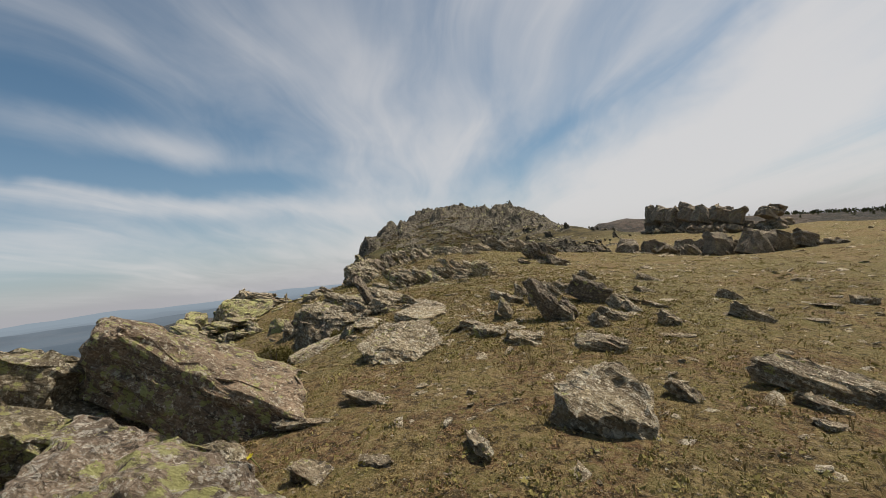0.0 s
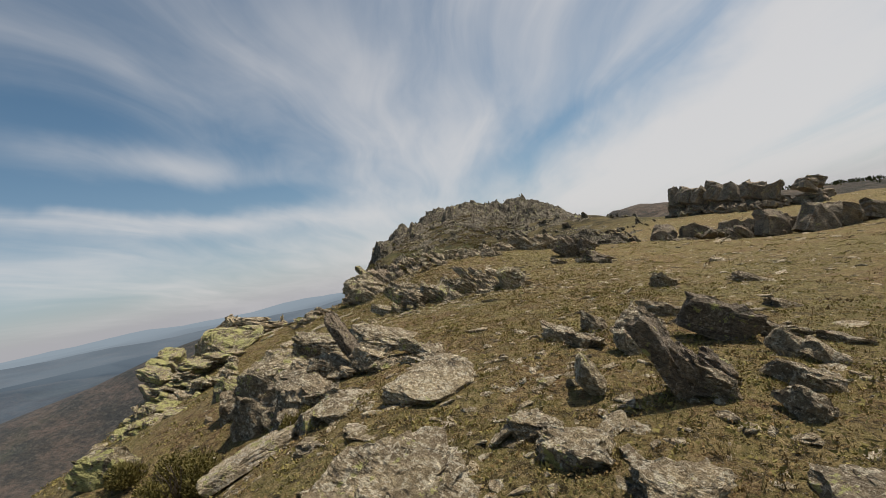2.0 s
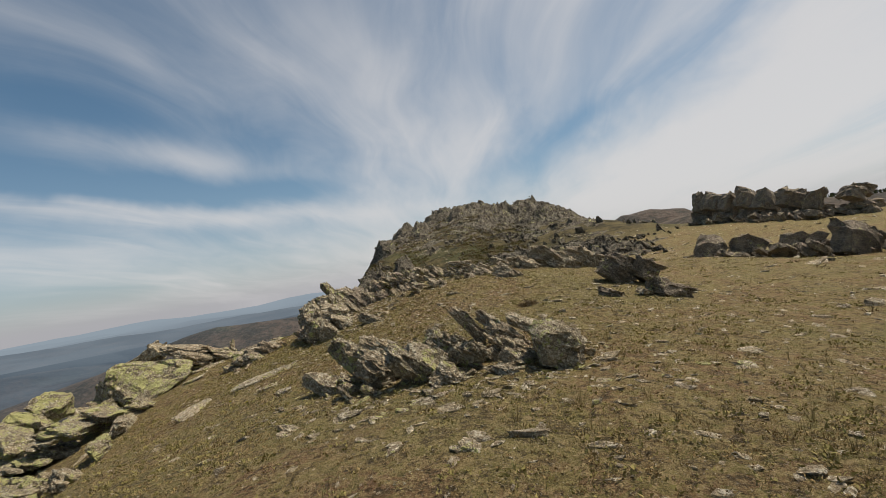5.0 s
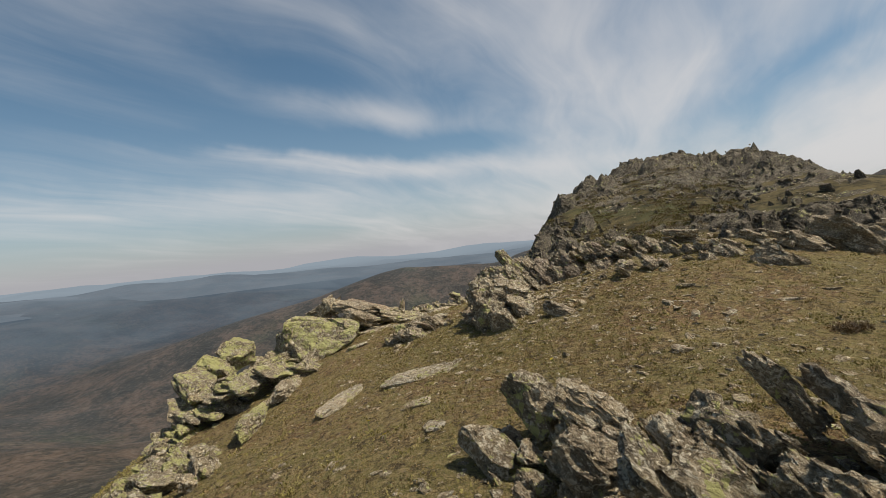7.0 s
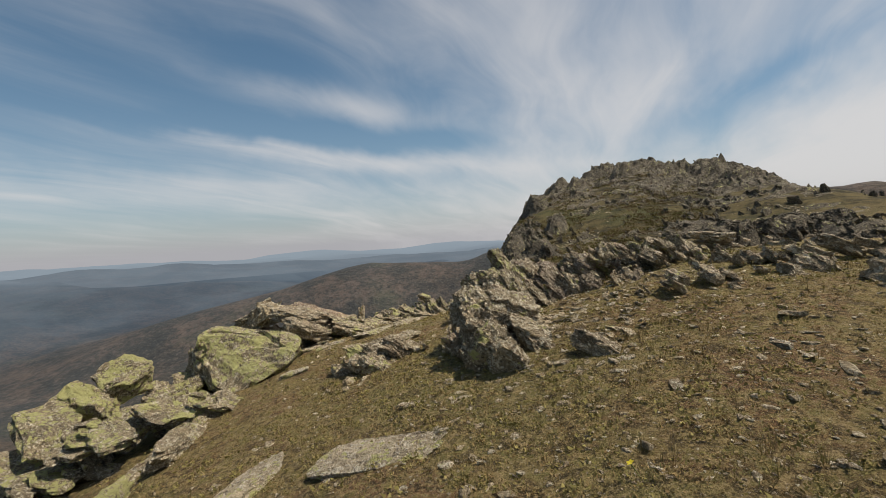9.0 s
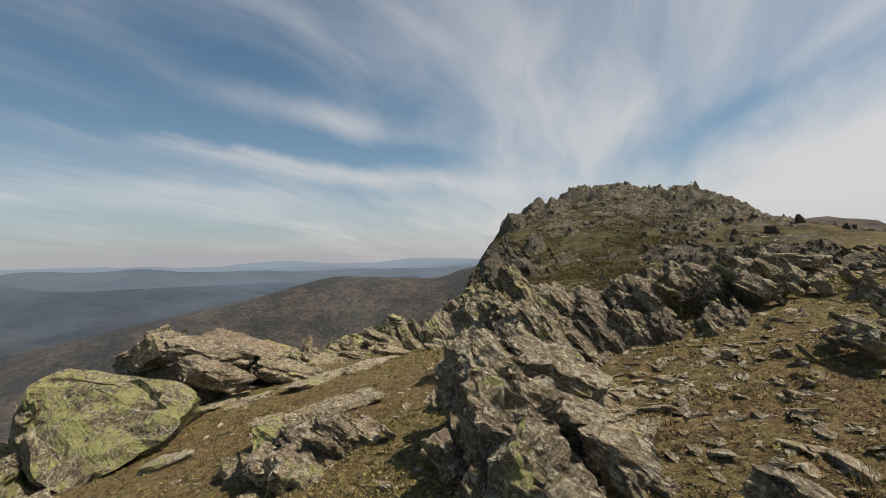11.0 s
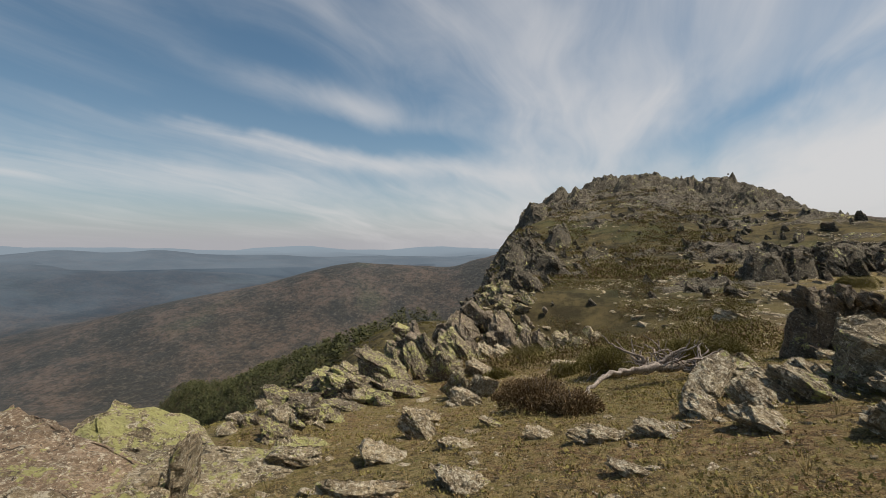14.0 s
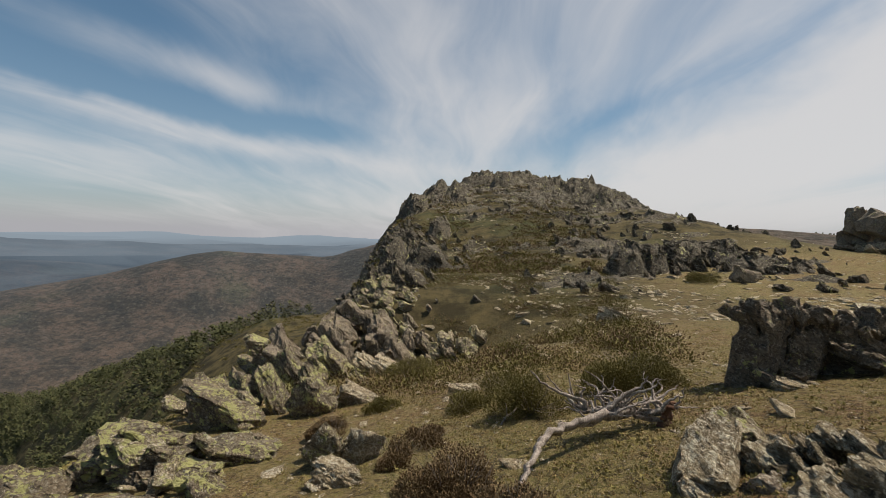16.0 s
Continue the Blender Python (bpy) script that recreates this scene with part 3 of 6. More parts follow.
def detail(l, w, h, x, y):
    """Finer nets for rocks that the path passes close by."""
    away = min(math.hypot(x - px, y - py) for px, py in ((0, 1), (0, 5), (0, 9), (-1.5, 11), (-3, 15), (-4, 18), (-5, 21), (-5, 23)))
    seen = max(l, w) / (away + 0.6)
    return 40 if seen > 1.6 else 28 if seen > 0.95 else 17 if seen > 0.48 else 11 if seen > 0.22 else 8 if seen > 0.11 else 5


def boulder(x, y, l, w, h, dip=28, yaw=0, lean=0, up=0.25, mat=None, name="rock", label="weathered grey schist slab lying in dry grass", group="", ragged=1.0, layers=5, cuts=9):
    """A loose rock whose middle stands the share `up` of its height over the turf."""
    z = float(surface_z(x, y)) + up * h
    ob = new(name, rock_mesh(l, w, h, mat or ROCK, detail(l, w, h, x, y), cuts, layers, ragged))
    ob.matrix_world = pose(x, y, z, lean, dip, yaw)
    return tagged(ob, label, "rock", group)


def outcrop(label, x, y):
    ob = new("rock_outcrop")
    ob.matrix_world = pose(x, y, float(surface_z(x, y)))
    return tagged(ob, label, "rock outcrop")


def bed(home, x, y, z, l, w, h, dip=30, yaw=0, lean=0, mat=None, ragged=1.0, layers=5, cuts=9):
    """One slab of an outcrop, its middle at x, y, z."""
    ob = new("slab", rock_mesh(l, w, h, mat or ROCK, detail(l, w, h, x, y), cuts, layers, ragged))
    ob.parent = home
    ob.matrix_basis = home.matrix_world.inverted() @ pose(x, y, z, lean, dip, yaw)
    return ob


def rubble(home, count, x0, y0, x1, y1, spread, size, rise, dip=32, yaw=0, mats=None, seed=1, flat=0.36, turn=15):
    """Broken slabs strewn along a line, bedded alike, highest in the middle of the line."""
    rng = np.random.RandomState(seed)
    for _ in range(count):
        u, v = rng.uniform(0, 1), rng.normal(0, 0.5)
        x, y = x0 + (x1 - x0) * u - (y1 - y0) * 0 + rng.normal(0, 0.3) * spread, y0 + (y1 - y0) * u + v * spread
        s = size * (0.35 + 1.0 * rng.uniform() ** 1.6)
        top = rise * (0.35 + 0.65 * math.sin(math.pi * min(max(u, 0.05), 0.95))) * max(0.15, 1 - v * v * 0.8) * rng.uniform(0.5, 1.05)
        z = float(surface_z(x, y)) + top - 0.25 * s
        bed(home, x, y, z, s, s * rng.uniform(0.6, 1.1), s * flat * rng.uniform(0.7, 1.5), dip + rng.normal(0, 8), yaw + rng.normal(0, turn), rng.normal(0, 7), (mats or [ROCK])[rng.randint(len(mats or [ROCK]))])


# ---------------------------------------------------------------- rocks by the start of the walk
west = outcrop("big tilted schist slabs with yellow map lichen beside the drop", -2.0, 2.8)
bed(west, -1.98, 3.85, -0.76, 2.1, 1.5, 0.72, 29, 16, 4, ROCK_BROWN, 0.6)
bed(west, -1.02, 2.02, -1.10, 1.35, 0.95, 0.66, 18, 10, 6, ROCK_WHITE, 0.5)
bed(west, -3.0, 3.0, -0.78, 1.7, 1.3, 0.5, 22, 5, 0, ROCK_SPOTTED)
bed(west, -2.55, 2.15, -1.12, 1.1, 0.9, 0.42, 24, -5, 5, ROCK_YELLOW)
bed(west, -2.0, 1.35, -1.2, 1.1, 0.8, 0.35, 18, 12, 0, ROCK_SPOTTED)
bed(west, -3.2, 1.7, -1.2, 1.2, 1.0, 0.5, 26, 0, 0, ROCK_YELLOW)
bed(west, -2.9, 4.3, -1.0, 1.0, 0.9, 0.5, 28, 10, 0, ROCK)
bed(west, -2.85, 3.35, -0.62, 1.1, 0.9, 0.62, 20, 5, 0, ROCK_SPOTTED)
bed(west, -3.55, 3.9, -0.92, 1.3, 1.1, 0.9, 22, 0, 0, ROCK_SPOTTED)
bed(west, -2.75, 2.55, -1.05, 0.9, 0.8, 0.5, 20, 10, 0, ROCK_YELLOW)
bed(west, -2.3, 1.65, -1.3, 1.0, 0.8, 0.45, 18, 10, 0, ROCK_YELLOW)
bed(west, -1.45, 3.1, -1.25, 0.7, 0.5, 0.3, 20, 0, 0, ROCK_SPOTTED)

boulder(1.20, 3.12, 0.95, 0.74, 0.34, 32, -52, 4, 0.36, ROCK_PALE, label="pale crusted schist block tipped on its side in the turf")
boulder(-0.38, 5.00, 1.05, 1.15, 0.26, 24, -66, 0, 0.36, ROCK_PALE, label="broad pale schist slab sunk aslant in the grass")
boulder(1.70, 4.75, 0.62, 0.5, 0.22, 16, -20, 0, 0.25, ROCK)
boulder(3.05, 3.75, 1.3, 0.6, 0.26, 22, -25, 0, 0.35, ROCK, label="long layered schist slab with split edges")
boulder(0.33, 2.84, 0.12, 0.40, 0.08, 6, 15, 0, 0.7, ROCK_PALE, label="narrow white stone strip on bare turf")
for x, y, l, w, h, dip, yaw in ((0.95, 4.95, 0.42, 0.3, 0.1, 12, 5), (0.62, 5.35, 0.46, 0.3, 0.14, 14, -10), (2.66, 6.45, 0.36, 0.3, 0.2, 48, 0), (2.85, 5.8, 0.42, 0.34, 0.2, 35, -10), (4.1, 6.3, 0.62, 0.4, 0.22, 30, -15), (1.85, 3.5, 0.34, 0.2, 0.14, 40, -30), (2.7, 3.45, 0.42, 0.26, 0.12, 20, -10), (2.52, 3.12, 0.3, 0.2, 0.06, 16, 0), (4.75, 7.8, 0.42, 0.35, 0.2, 36, 10), (4.6, 10.5, 0.7, 0.45, 0.2, 28, -10)):
    boulder(x, y, l, w, h, dip, yaw, 0, 0.3, ROCK, "stone", "small grey schist slab half sunk in turf", "loose slabs on the slope", layers=3, cuts=7)
for x, y, l, w, h, dip, yaw in ((3.22, 10.3, 0.5, 0.4, 0.24, 30, 5), (6.4, 7.2, 0.6, 0.4, 0.2, 24, 0), (2.7, 5.3, 0.44, 0.24, 0.06, 6, 0), (3.15, 6.9, 0.4, 0.26, 0.12, 22, -10), (5.8, 7.1, 0.46, 0.4, 0.07, 8, 0), (-0.46, 3.8, 0.58, 0.26, 0.1, 14, -15), (-0.85, 3.5, 0.55, 0.2, 0.07, 8, 25), (-0.62, 2.75, 0.32, 0.26, 0.12, 22, -30), (-0.26, 2.82, 0.24, 0.2, 0.06, 8, 0), (3.6, 8.2, 0.5, 0.3, 0.12, 18, 10)):
    boulder(x, y, l, w, h, dip, yaw, 0, 0.3, ROCK, "stone", "small grey schist slab half sunk in turf", "loose slabs on the slope", layers=3, cuts=7)

fins = outcrop("dark leaf-shaped schist blades standing on edge", 1.4, 5.95)
bed(fins, 1.40, 5.95, -0.80, 0.78, 0.34, 0.22, 66, -14, 4, ROCK_DARK, 0.7)
bed(fins, 1.53, 6.02, -0.90, 0.5, 0.34, 0.20, 60, -14, 4, ROCK_DARK, 0.8)
bed(fins, 1.70, 6.02, -0.95, 0.36, 0.30, 0.24, 46, -12, 4, ROCK_DARK, 0.9)
boulder(2.32, 6.98, 0.74, 0.3, 0.40, 28, -8, 8, 0.42, ROCK_DARK, label="dark upright schist fin among grass", ragged=0.7)
boulder(1.62, 5.95, 0.40, 0.32, 0.2, 40, -20, 0, 0.4, ROCK)
boulder(0.92, 6.1, 0.38, 0.30, 0.18, 60, -30, 0, 0.6, ROCK_PALE, label="pale crusted stone standing upright in grass")
boulder(1.75, 7.38, 0.56, 0.4, 0.30, 34, 0, 0, 0.4, ROCK)
boulder(0.98, 7.55, 0.5, 0.32, 0.18, 28, -6, 0, 0.4, ROCK_PALE)
boulder(1.36, 7.62, 0.42, 0.3, 0.20, 34, 0, 0, 0.4, ROCK)
boulder(1.16, 7.18, 0.46, 0.3, 0.17, 24, -12, 0, 0.4, ROCK_PALE)
boulder(1.46, 6.88, 0.42, 0.32, 0.18, 30, -14, 0, 0.4, ROCK)
boulder(2.2, 8.0, 0.6, 0.4, 0.2, 30, -5, 0, 0.3, ROCK)
boulder(0.45, 5.75, 0.46, 0.36, 0.15, 18, 20, 0, 0.3, ROCK_PALE)
boulder(0.66, 5.45, 0.52, 0.34, 0.14, 12, 8, 0, 0.35, ROCK_PALE)
boulder(0.95, 5.0, 0.5, 0.4, 0.17, 10, -12, 0, 0.3, ROCK_PALE, label="flat-topped pale schist block on turf")
boulder(2.25, 6.05, 0.42, 0.36, 0.2, 30, -10, 0, 0.35, ROCK)
boulder(1.95, 5.6, 0.34, 0.3, 0.2, 42, -25, 0, 0.35, ROCK)
boulder(2.5, 6.6, 0.3, 0.26, 0.24, 50, -10, 0, 0.4, ROCK)
boulder(2.75, 7.1, 0.7, 0.4, 0.16, 18, -12, 0, 0.35, ROCK)

# rock rib left of the way
rib = outcrop("broken rib of layered grey schist, pale on top", -1.5, 7.6)
bed(rib, -0.20, 6.62, -0.86, 0.72, 0.85, 0.24, 10, -22, 6, ROCK_PALE, 0.45)
bed(rib, -0.20, 6.75, -1.02, 0.66, 0.70, 0.22, 8, -10, 0, ROCK, 0.8)
bed(rib, -0.88, 6.85, -1.02, 0.95, 0.95, 0.50, 12, -6, 6, ROCK_PALE, 0.7)
bed(rib, -1.28, 6.78, -1.05, 0.34, 0.60, 0.56, 6, 8, 0, ROCK_SPOTTED, 0.7)
bed(rib, -0.90, 8.62, -0.66, 1.45, 0.75, 0.26, 20, 6, 4, ROCK_PALE, 0.7)
bed(rib, -1.22, 7.92, -0.55, 0.86, 0.36, 0.17, 66, 4, 0, ROCK_DARK, 0.6)
bed(rib, -0.55, 8.35, -0.82, 1.1, 0.8, 0.24, 16, 2, 0, ROCK_PALE, 0.8)
bed(rib, -1.62, 7.45, -0.92, 0.85, 0.85, 0.55, 16, 5, 4, ROCK, 0.9)
bed(rib, -2.05, 7.95, -0.86, 1.15, 1.0, 0.85, 14, 4, 5, ROCK_SPOTTED, 0.8)
bed(rib, -2.55, 7.95, -1.10, 0.6, 0.9, 1.0, 10, 0, 0, ROCK, 0.7)
bed(rib, -2.1, 7.45, -1.12, 0.75, 0.6, 0.8, 12, 8, 0, ROCK, 0.8)
bed(rib, -1.55, 7.1, -1.15, 0.55, 0.5, 0.66, 10, 6, 0, ROCK_SPOTTED, 0.8)
bed(rib, -2.95, 8.75, -1.05, 0.9, 0.9, 0.62, 18, 0, 0, ROCK_YELLOW)
bed(rib, -1.75, 9.0, -0.66, 1.2, 0.9, 0.34, 14, 6, 0, ROCK_SPOTTED, 0.8)
bed(rib, -2.4, 9.3, -0.82, 1.1, 0.9, 0.36, 14, 0, 0, ROCK_SPOTTED, 0.9)
bed(rib, -0.55, 6.15, -1.02, 0.75, 0.5, 0.2, 14, -8, 0, ROCK_PALE, 0.9)
bed(rib, -1.05, 6.25, -1.06, 0.5, 0.45, 0.24, 16, 20, 0, ROCK_SPOTTED)
rubble(rib, 34, -2.6, 8.3, -0.2, 7.6, 0.45, 0.5, 0.30, 16, 0, [ROCK, ROCK_PALE, ROCK_SPOTTED], 4)
boulder(-1.72, 6.62, 1.0, 0.36, 0.13, -14, 34, 0, 0.75, ROCK_SLAB, label="long pale slab lying at the bush's foot", ragged=0.6)
boulder(-3.6, 7.3, 0.62, 0.5, 0.34, 20, 0, 0, 0.35, ROCK_YELLOW)
boulder(-2.7, 5.35, 0.85, 0.5, 0.2, 18, 10, 0, 0.3, ROCK_SPOTTED)
boulder(-3.3, 5.9, 0.7, 0.5, 0.22, 14, 0, 0, 0.3, ROCK_PALE)
boulder(-3.5, 5.1, 0.9, 0.6, 0.24, 14, 20, 0, 0.3, ROCK_YELLOW)
boulder(-2.1, 5.1, 0.7, 0.4, 0.18, 20, 18, 0, 0.3, ROCK)
boulder(-2.6, 5.9, 0.55, 0.4, 0.25, 30, 0, 0, 0.3, ROCK_SPOTTED)
boulder(-3.9, 6.5, 0.6, 0.5, 0.3, 30, 0, 0, 0.3, ROCK_YELLOW)

# ---------------------------------------------------------------- heap in the middle of the slope
heap = outcrop("heap of tilted brown-grey schist slabs with lichen stains", -0.3, 12.1)
bed(heap, -1.45, 12.75, -0.28, 0.66, 0.55, 0.34, 38, 0, 0, ROCK_SPOTTED)
bed(heap, -1.05, 12.6, -0.24, 0.62, 0.6, 0.28, 30, 5, 0, ROCK_PALE)
bed(heap, -0.62, 11.85, -0.34, 0.72, 0.5, 0.22, 48, -6, 0, ROCK_SPOTTED)
bed(heap, -0.38, 11.95, -0.42, 0.60, 0.5, 0.34, 40, -25, 0, ROCK_SPOTTED)
bed(heap, -0.95, 12.2, -0.42, 0.6, 0.5, 0.36, 35, 0, 0, ROCK)
bed(heap, -0.25, 12.5, -0.28, 0.55, 0.5, 0.3, 34, 0, 0, ROCK_SPOTTED)
bed(heap, 0.12, 12.85, -0.20, 0.75, 0.4, 0.2, 54, -4, 0, ROCK)
bed(heap, 0.42, 12.8, -0.24, 0.6, 0.4, 0.2, 44, 6, 0, ROCK)
bed(heap, 0.08, 12.1, -0.38, 0.5, 0.45, 0.24, 24, 12, 0, ROCK_PALE)
bed(heap, 0.55, 12.55, -0.34, 0.62, 0.5, 0.26, 36, 0, 0, ROCK)
bed(heap, 0.98, 11.95, -0.36, 0.80, 0.72, 0.52, 16, 8, 0, ROCK_SPOTTED, 0.8)
bed(heap, 0.85, 12.75, -0.28, 0.7, 0.45, 0.22, 28, 0, 0, ROCK_PALE)
bed(heap, -1.75, 12.45, -0.52, 0.55, 0.45, 0.26, 22, 0, 0, ROCK_PALE)
bed(heap, -0.1, 11.75, -0.55, 0.5, 0.45, 0.26, 36, -10, 0, ROCK_SPOTTED)
bed(heap, 0.42, 11.75, -0.56, 0.4, 0.4, 0.22, 25, 0, 0, ROCK)
rubble(heap, 110, -1.6, 12.45, 1.1, 12.2, 0.55, 0.36, 0.34, 36, 0, [ROCK, ROCK_SPOTTED, ROCK_PALE], 7)

# ---------------------------------------------------------------- dark blocks up the slope
middle = outcrop("dark upright schist blocks on the grassy slope", 3.4, 16.6)
bed(middle, 3.35, 17.1, -0.10, 0.9, 0.7, 0.6, 42, -5, 0, ROCK_DARK)
bed(middle, 3.85, 17.0, -0.12, 0.8, 0.7, 0.55, 38, 0, 0, ROCK_DARK)
bed(middle, 3.6, 17.3, -0.05, 0.9, 0.7, 0.5, 45, 8, 0, ROCK_DARK)
bed(middle, 3.75, 15.9, -0.45, 1.2, 0.8, 0.42, 22, 0, 0, ROCK_DARK)
bed(middle, 2.75, 15.9, -0.45, 0.75, 0.6, 0.34, 25, 0, 0, ROCK_DARK)
boulder(3.35, 15.8, 0.4, 0.3, 0.16, 30, 0, 0, 0.4, ROCK_PALE, label="white broken stone beside dark blocks")
ledge = outcrop("low rounded cliff of dark schist above the slope", 1.8, 18.6)
bed(ledge, 2.4, 19.3, 0.32, 1.6, 1.0, 0.9, 24, 0, 0, ROCK)
bed(ledge, 3.2, 19.6, 0.22, 1.3, 0.9, 0.8, 28, 0, 0, ROCK)
bed(ledge, 1.1, 17.7, 0.16, 1.0, 0.7, 0.45, 34, 0, 0, ROCK)
bed(ledge, 0.5, 18.3, 0.26, 0.9, 0.7, 0.4, 38, 0, 0, ROCK)
bed(ledge, 1.6, 18.9, 0.36, 1.1, 0.7, 0.4, 30, 0, 0, ROCK)
rubble(ledge, 50, -0.4, 18.3, 4.2, 20.2, 0.7, 0.5, 0.4, 32, 0, [ROCK, ROCK, ROCK_PALE], 12)
table = outcrop("thick pale slabs stacked on the rise", -0.2, 21.4)
bed(table, -0.22, 21.35, 0.66, 0.95, 0.7, 0.20, 8, -8, 0, ROCK_PALE, 0.8)
bed(table, -0.30, 21.45, 0.46, 0.75, 0.6, 0.20, 14, 0, 0, ROCK_PALE, 0.9)
bed(table, 0.10, 21.5, 0.42, 0.6, 0.5, 0.22, 12, 5, 0, ROCK)
rubble(table, 14, -0.9, 21.3, 2.4, 22.2, 0.5, 0.5, 0.35, 24, 0, [ROCK, ROCK_PALE], 14)

# ---------------------------------------------------------------- the wall at the shoulder
wall = outcrop("jagged wall of steep schist blades across the shoulder", -3.2, 17.8)
bed(wall, -3.30, 18.22, 0.34, 0.95, 0.42, 0.2, 56, -10, 6, ROCK_SPOTTED)
bed(wall, -3.30, 18.0, 0.02, 0.8, 0.5, 0.24, 50, -16, 6, ROCK)
bed(wall, -3.62, 18.35, 0.1, 0.8, 0.5, 0.2, 58, -6, 6, ROCK_WHITE)
bed(wall, -3.75, 18.45, -0.02, 1.0, 0.8, 0.42, 44, -5, 6, ROCK)
bed(wall, -3.05, 18.45, 0.16, 0.9, 0.5, 0.2, 48, -14, 6, ROCK_WHITE)
bed(wall, -2.85, 18.1, 0.02, 0.7, 0.5, 0.2, 44, -10, 6, ROCK_SPOTTED)
bed(wall, -3.60, 17.75, -0.22, 0.9, 0.6, 0.40, 50, -10, 6, ROCK_WHITE)
bed(wall, -3.25, 17.55, -0.10, 0.95, 0.6, 0.34, 46, -18, 6, ROCK_SPOTTED)
bed(wall, -3.35, 17.0, -0.32, 0.8, 0.6, 0.42, 40, -10, 6, ROCK_WHITE)
bed(wall, -2.85, 17.2, -0.14, 0.7, 0.55, 0.30, 34, -6, 6, ROCK_PALE)
bed(wall, -2.72, 18.75, 0.20, 1.0, 0.7, 0.34, 42, -10, 6, ROCK_WHITE)
bed(wall, -2.25, 18.95, 0.22, 0.9, 0.6, 0.42, 38, -10, 6, ROCK)
bed(wall, -1.75, 19.2, 0.28, 1.0, 0.7, 0.42, 36, -10, 6, ROCK_SPOTTED)
bed(wall, -1.2, 19.5, 0.34, 0.9, 0.6, 0.36, 34, -10, 6, ROCK)
bed(wall, -2.85, 16.0, -0.30, 0.55, 0.45, 0.40, 24, 0, 6, ROCK_PALE)
bed(wall, -2.6, 16.45, -0.25, 0.6, 0.5, 0.34, 30, -10, 6, ROCK_PALE)
bed(wall, -3.0, 16.5, -0.28, 0.6, 0.5, 0.40, 42, -10, 6, ROCK_WHITE)
rubble(wall, 70, -3.5, 16.4, -3.3, 18.6, 0.45, 0.36, 0.62, 42, -10, [ROCK, ROCK_WHITE, ROCK_SPOTTED, ROCK_PALE], 21)
rubble(wall, 70, -3.2, 18.3, -0.6, 19.6, 0.5, 0.38, 0.55, 40, -10, [ROCK, ROCK_WHITE, ROCK_SPOTTED], 22)
for x, y, top, l, w, h, dip, mat in ((-3.25, 17.5, 0.42, 0.9, 0.5, 0.34, 52, ROCK), (-3.4, 17.3, 0.28, 0.8, 0.5, 0.4, 44, ROCK), (-3.4, 16.9, 0.30, 0.8, 0.55, 0.5, 30, ROCK_SPOTTED), (-3.2, 16.5, 0.12, 0.7, 0.6, 0.5, 22, ROCK), (-3.05, 16.1, -0.05, 0.6, 0.5, 0.5, 16, ROCK_SPOTTED),
                                      (-3.0, 17.1, 0.22, 0.9, 0.5, 0.2, 14, ROCK_PALE), (-2.8, 16.7, 0.0, 0.7, 0.5, 0.2, 16, ROCK_PALE), (-3.15, 17.9, 0.52, 1.0, 0.5, 0.3, 48, ROCK_SPOTTED), (-2.95, 18.6, 0.60, 1.0, 0.5, 0.3, 44, ROCK), (-2.3, 18.9, 0.55, 0.9, 0.6, 0.3, 36, ROCK), (-1.95, 16.4, -0.22, 0.9, 0.4, 0.36, 14, ROCK)):
    bed(wall, x, y, top - 0.38 * l * math.sin(radians(dip)) - 0.3 * h, l, w, h, dip, -8, 6, mat)
rubble(wall, 60, -3.8, 17.9, -3.0, 18.7, 0.35, 0.30, 0.70, 48, -10, [ROCK, ROCK_SPOTTED, ROCK_PALE], 25, 0.4, 14)
rubble(wall, 50, -3.2, 18.4, -1.0, 19.3, 0.35, 0.28, 0.55, 46, -10, [ROCK, ROCK_WHITE, ROCK_SPOTTED], 26, 0.4, 14)
rubble(wall, 30, -3.1, 16.1, -3.3, 17.4, 0.35, 0.28, 0.55, 40, -10, [ROCK, ROCK_SPOTTED, ROCK_PALE], 27, 0.5, 16)
bed(wall, -3.78, 18.05, -0.25, 0.7, 0.55, 0.45, 34, -10, 6, ROCK_PALE)
bed(wall, -3.9, 18.6, 0.12, 0.6, 0.5, 0.3, 30, 0, 6, ROCK_PALE)
bed(wall, -3.2, 17.75, -0.05, 0.62, 0.5, 0.3, 26, 12, 0, ROCK_SPOTTED)
for x, y, z, mat in ((-2.62, 18.32, 0.02, ROCK_DARK), (-2.32, 18.38, 0.0, ROCK), (-2.02, 18.45, -0.02, ROCK_DARK), (-1.72, 18.5, -0.04, ROCK), (-1.42, 18.52, -0.06, ROCK_DARK)):
    bed(wall, x, y, z, 0.85, 0.6, 0.3, 54, -8, 6, mat, 1.1)
bed(wall, -1.05, 18.45, 0.02, 0.6, 0.45, 0.65, 34, 14, 0, ROCK, 0.8)
bed(wall, -0.8, 19.7, 0.4, 0.9, 0.6, 0.6, 26, -10, 6, ROCK_SPOTTED)
boulder(-1.95, 16.1, 0.65, 0.36, 0.22, 22, 5, 0, 0.35, ROCK)
bed(wall, -3.05, 19.8, float(surface_z(-3.05, 19.8)) + 0.06, 1.4, 0.8, 0.26, 8, -30, 0, ROCK_PALE, 0.6)
bed(wall, -3.75, 19.75, float(surface_z(-3.75, 19.75)) + 0.04, 0.36, 0.3, 0.3, 50, 10, 0, ROCK_PALE)
bed(wall, -2.2, 20.2, float(surface_z(-2.2, 20.2)) + 0.2, 0.9, 0.6, 0.6, 40, 20, 0, ROCK_WHITE)
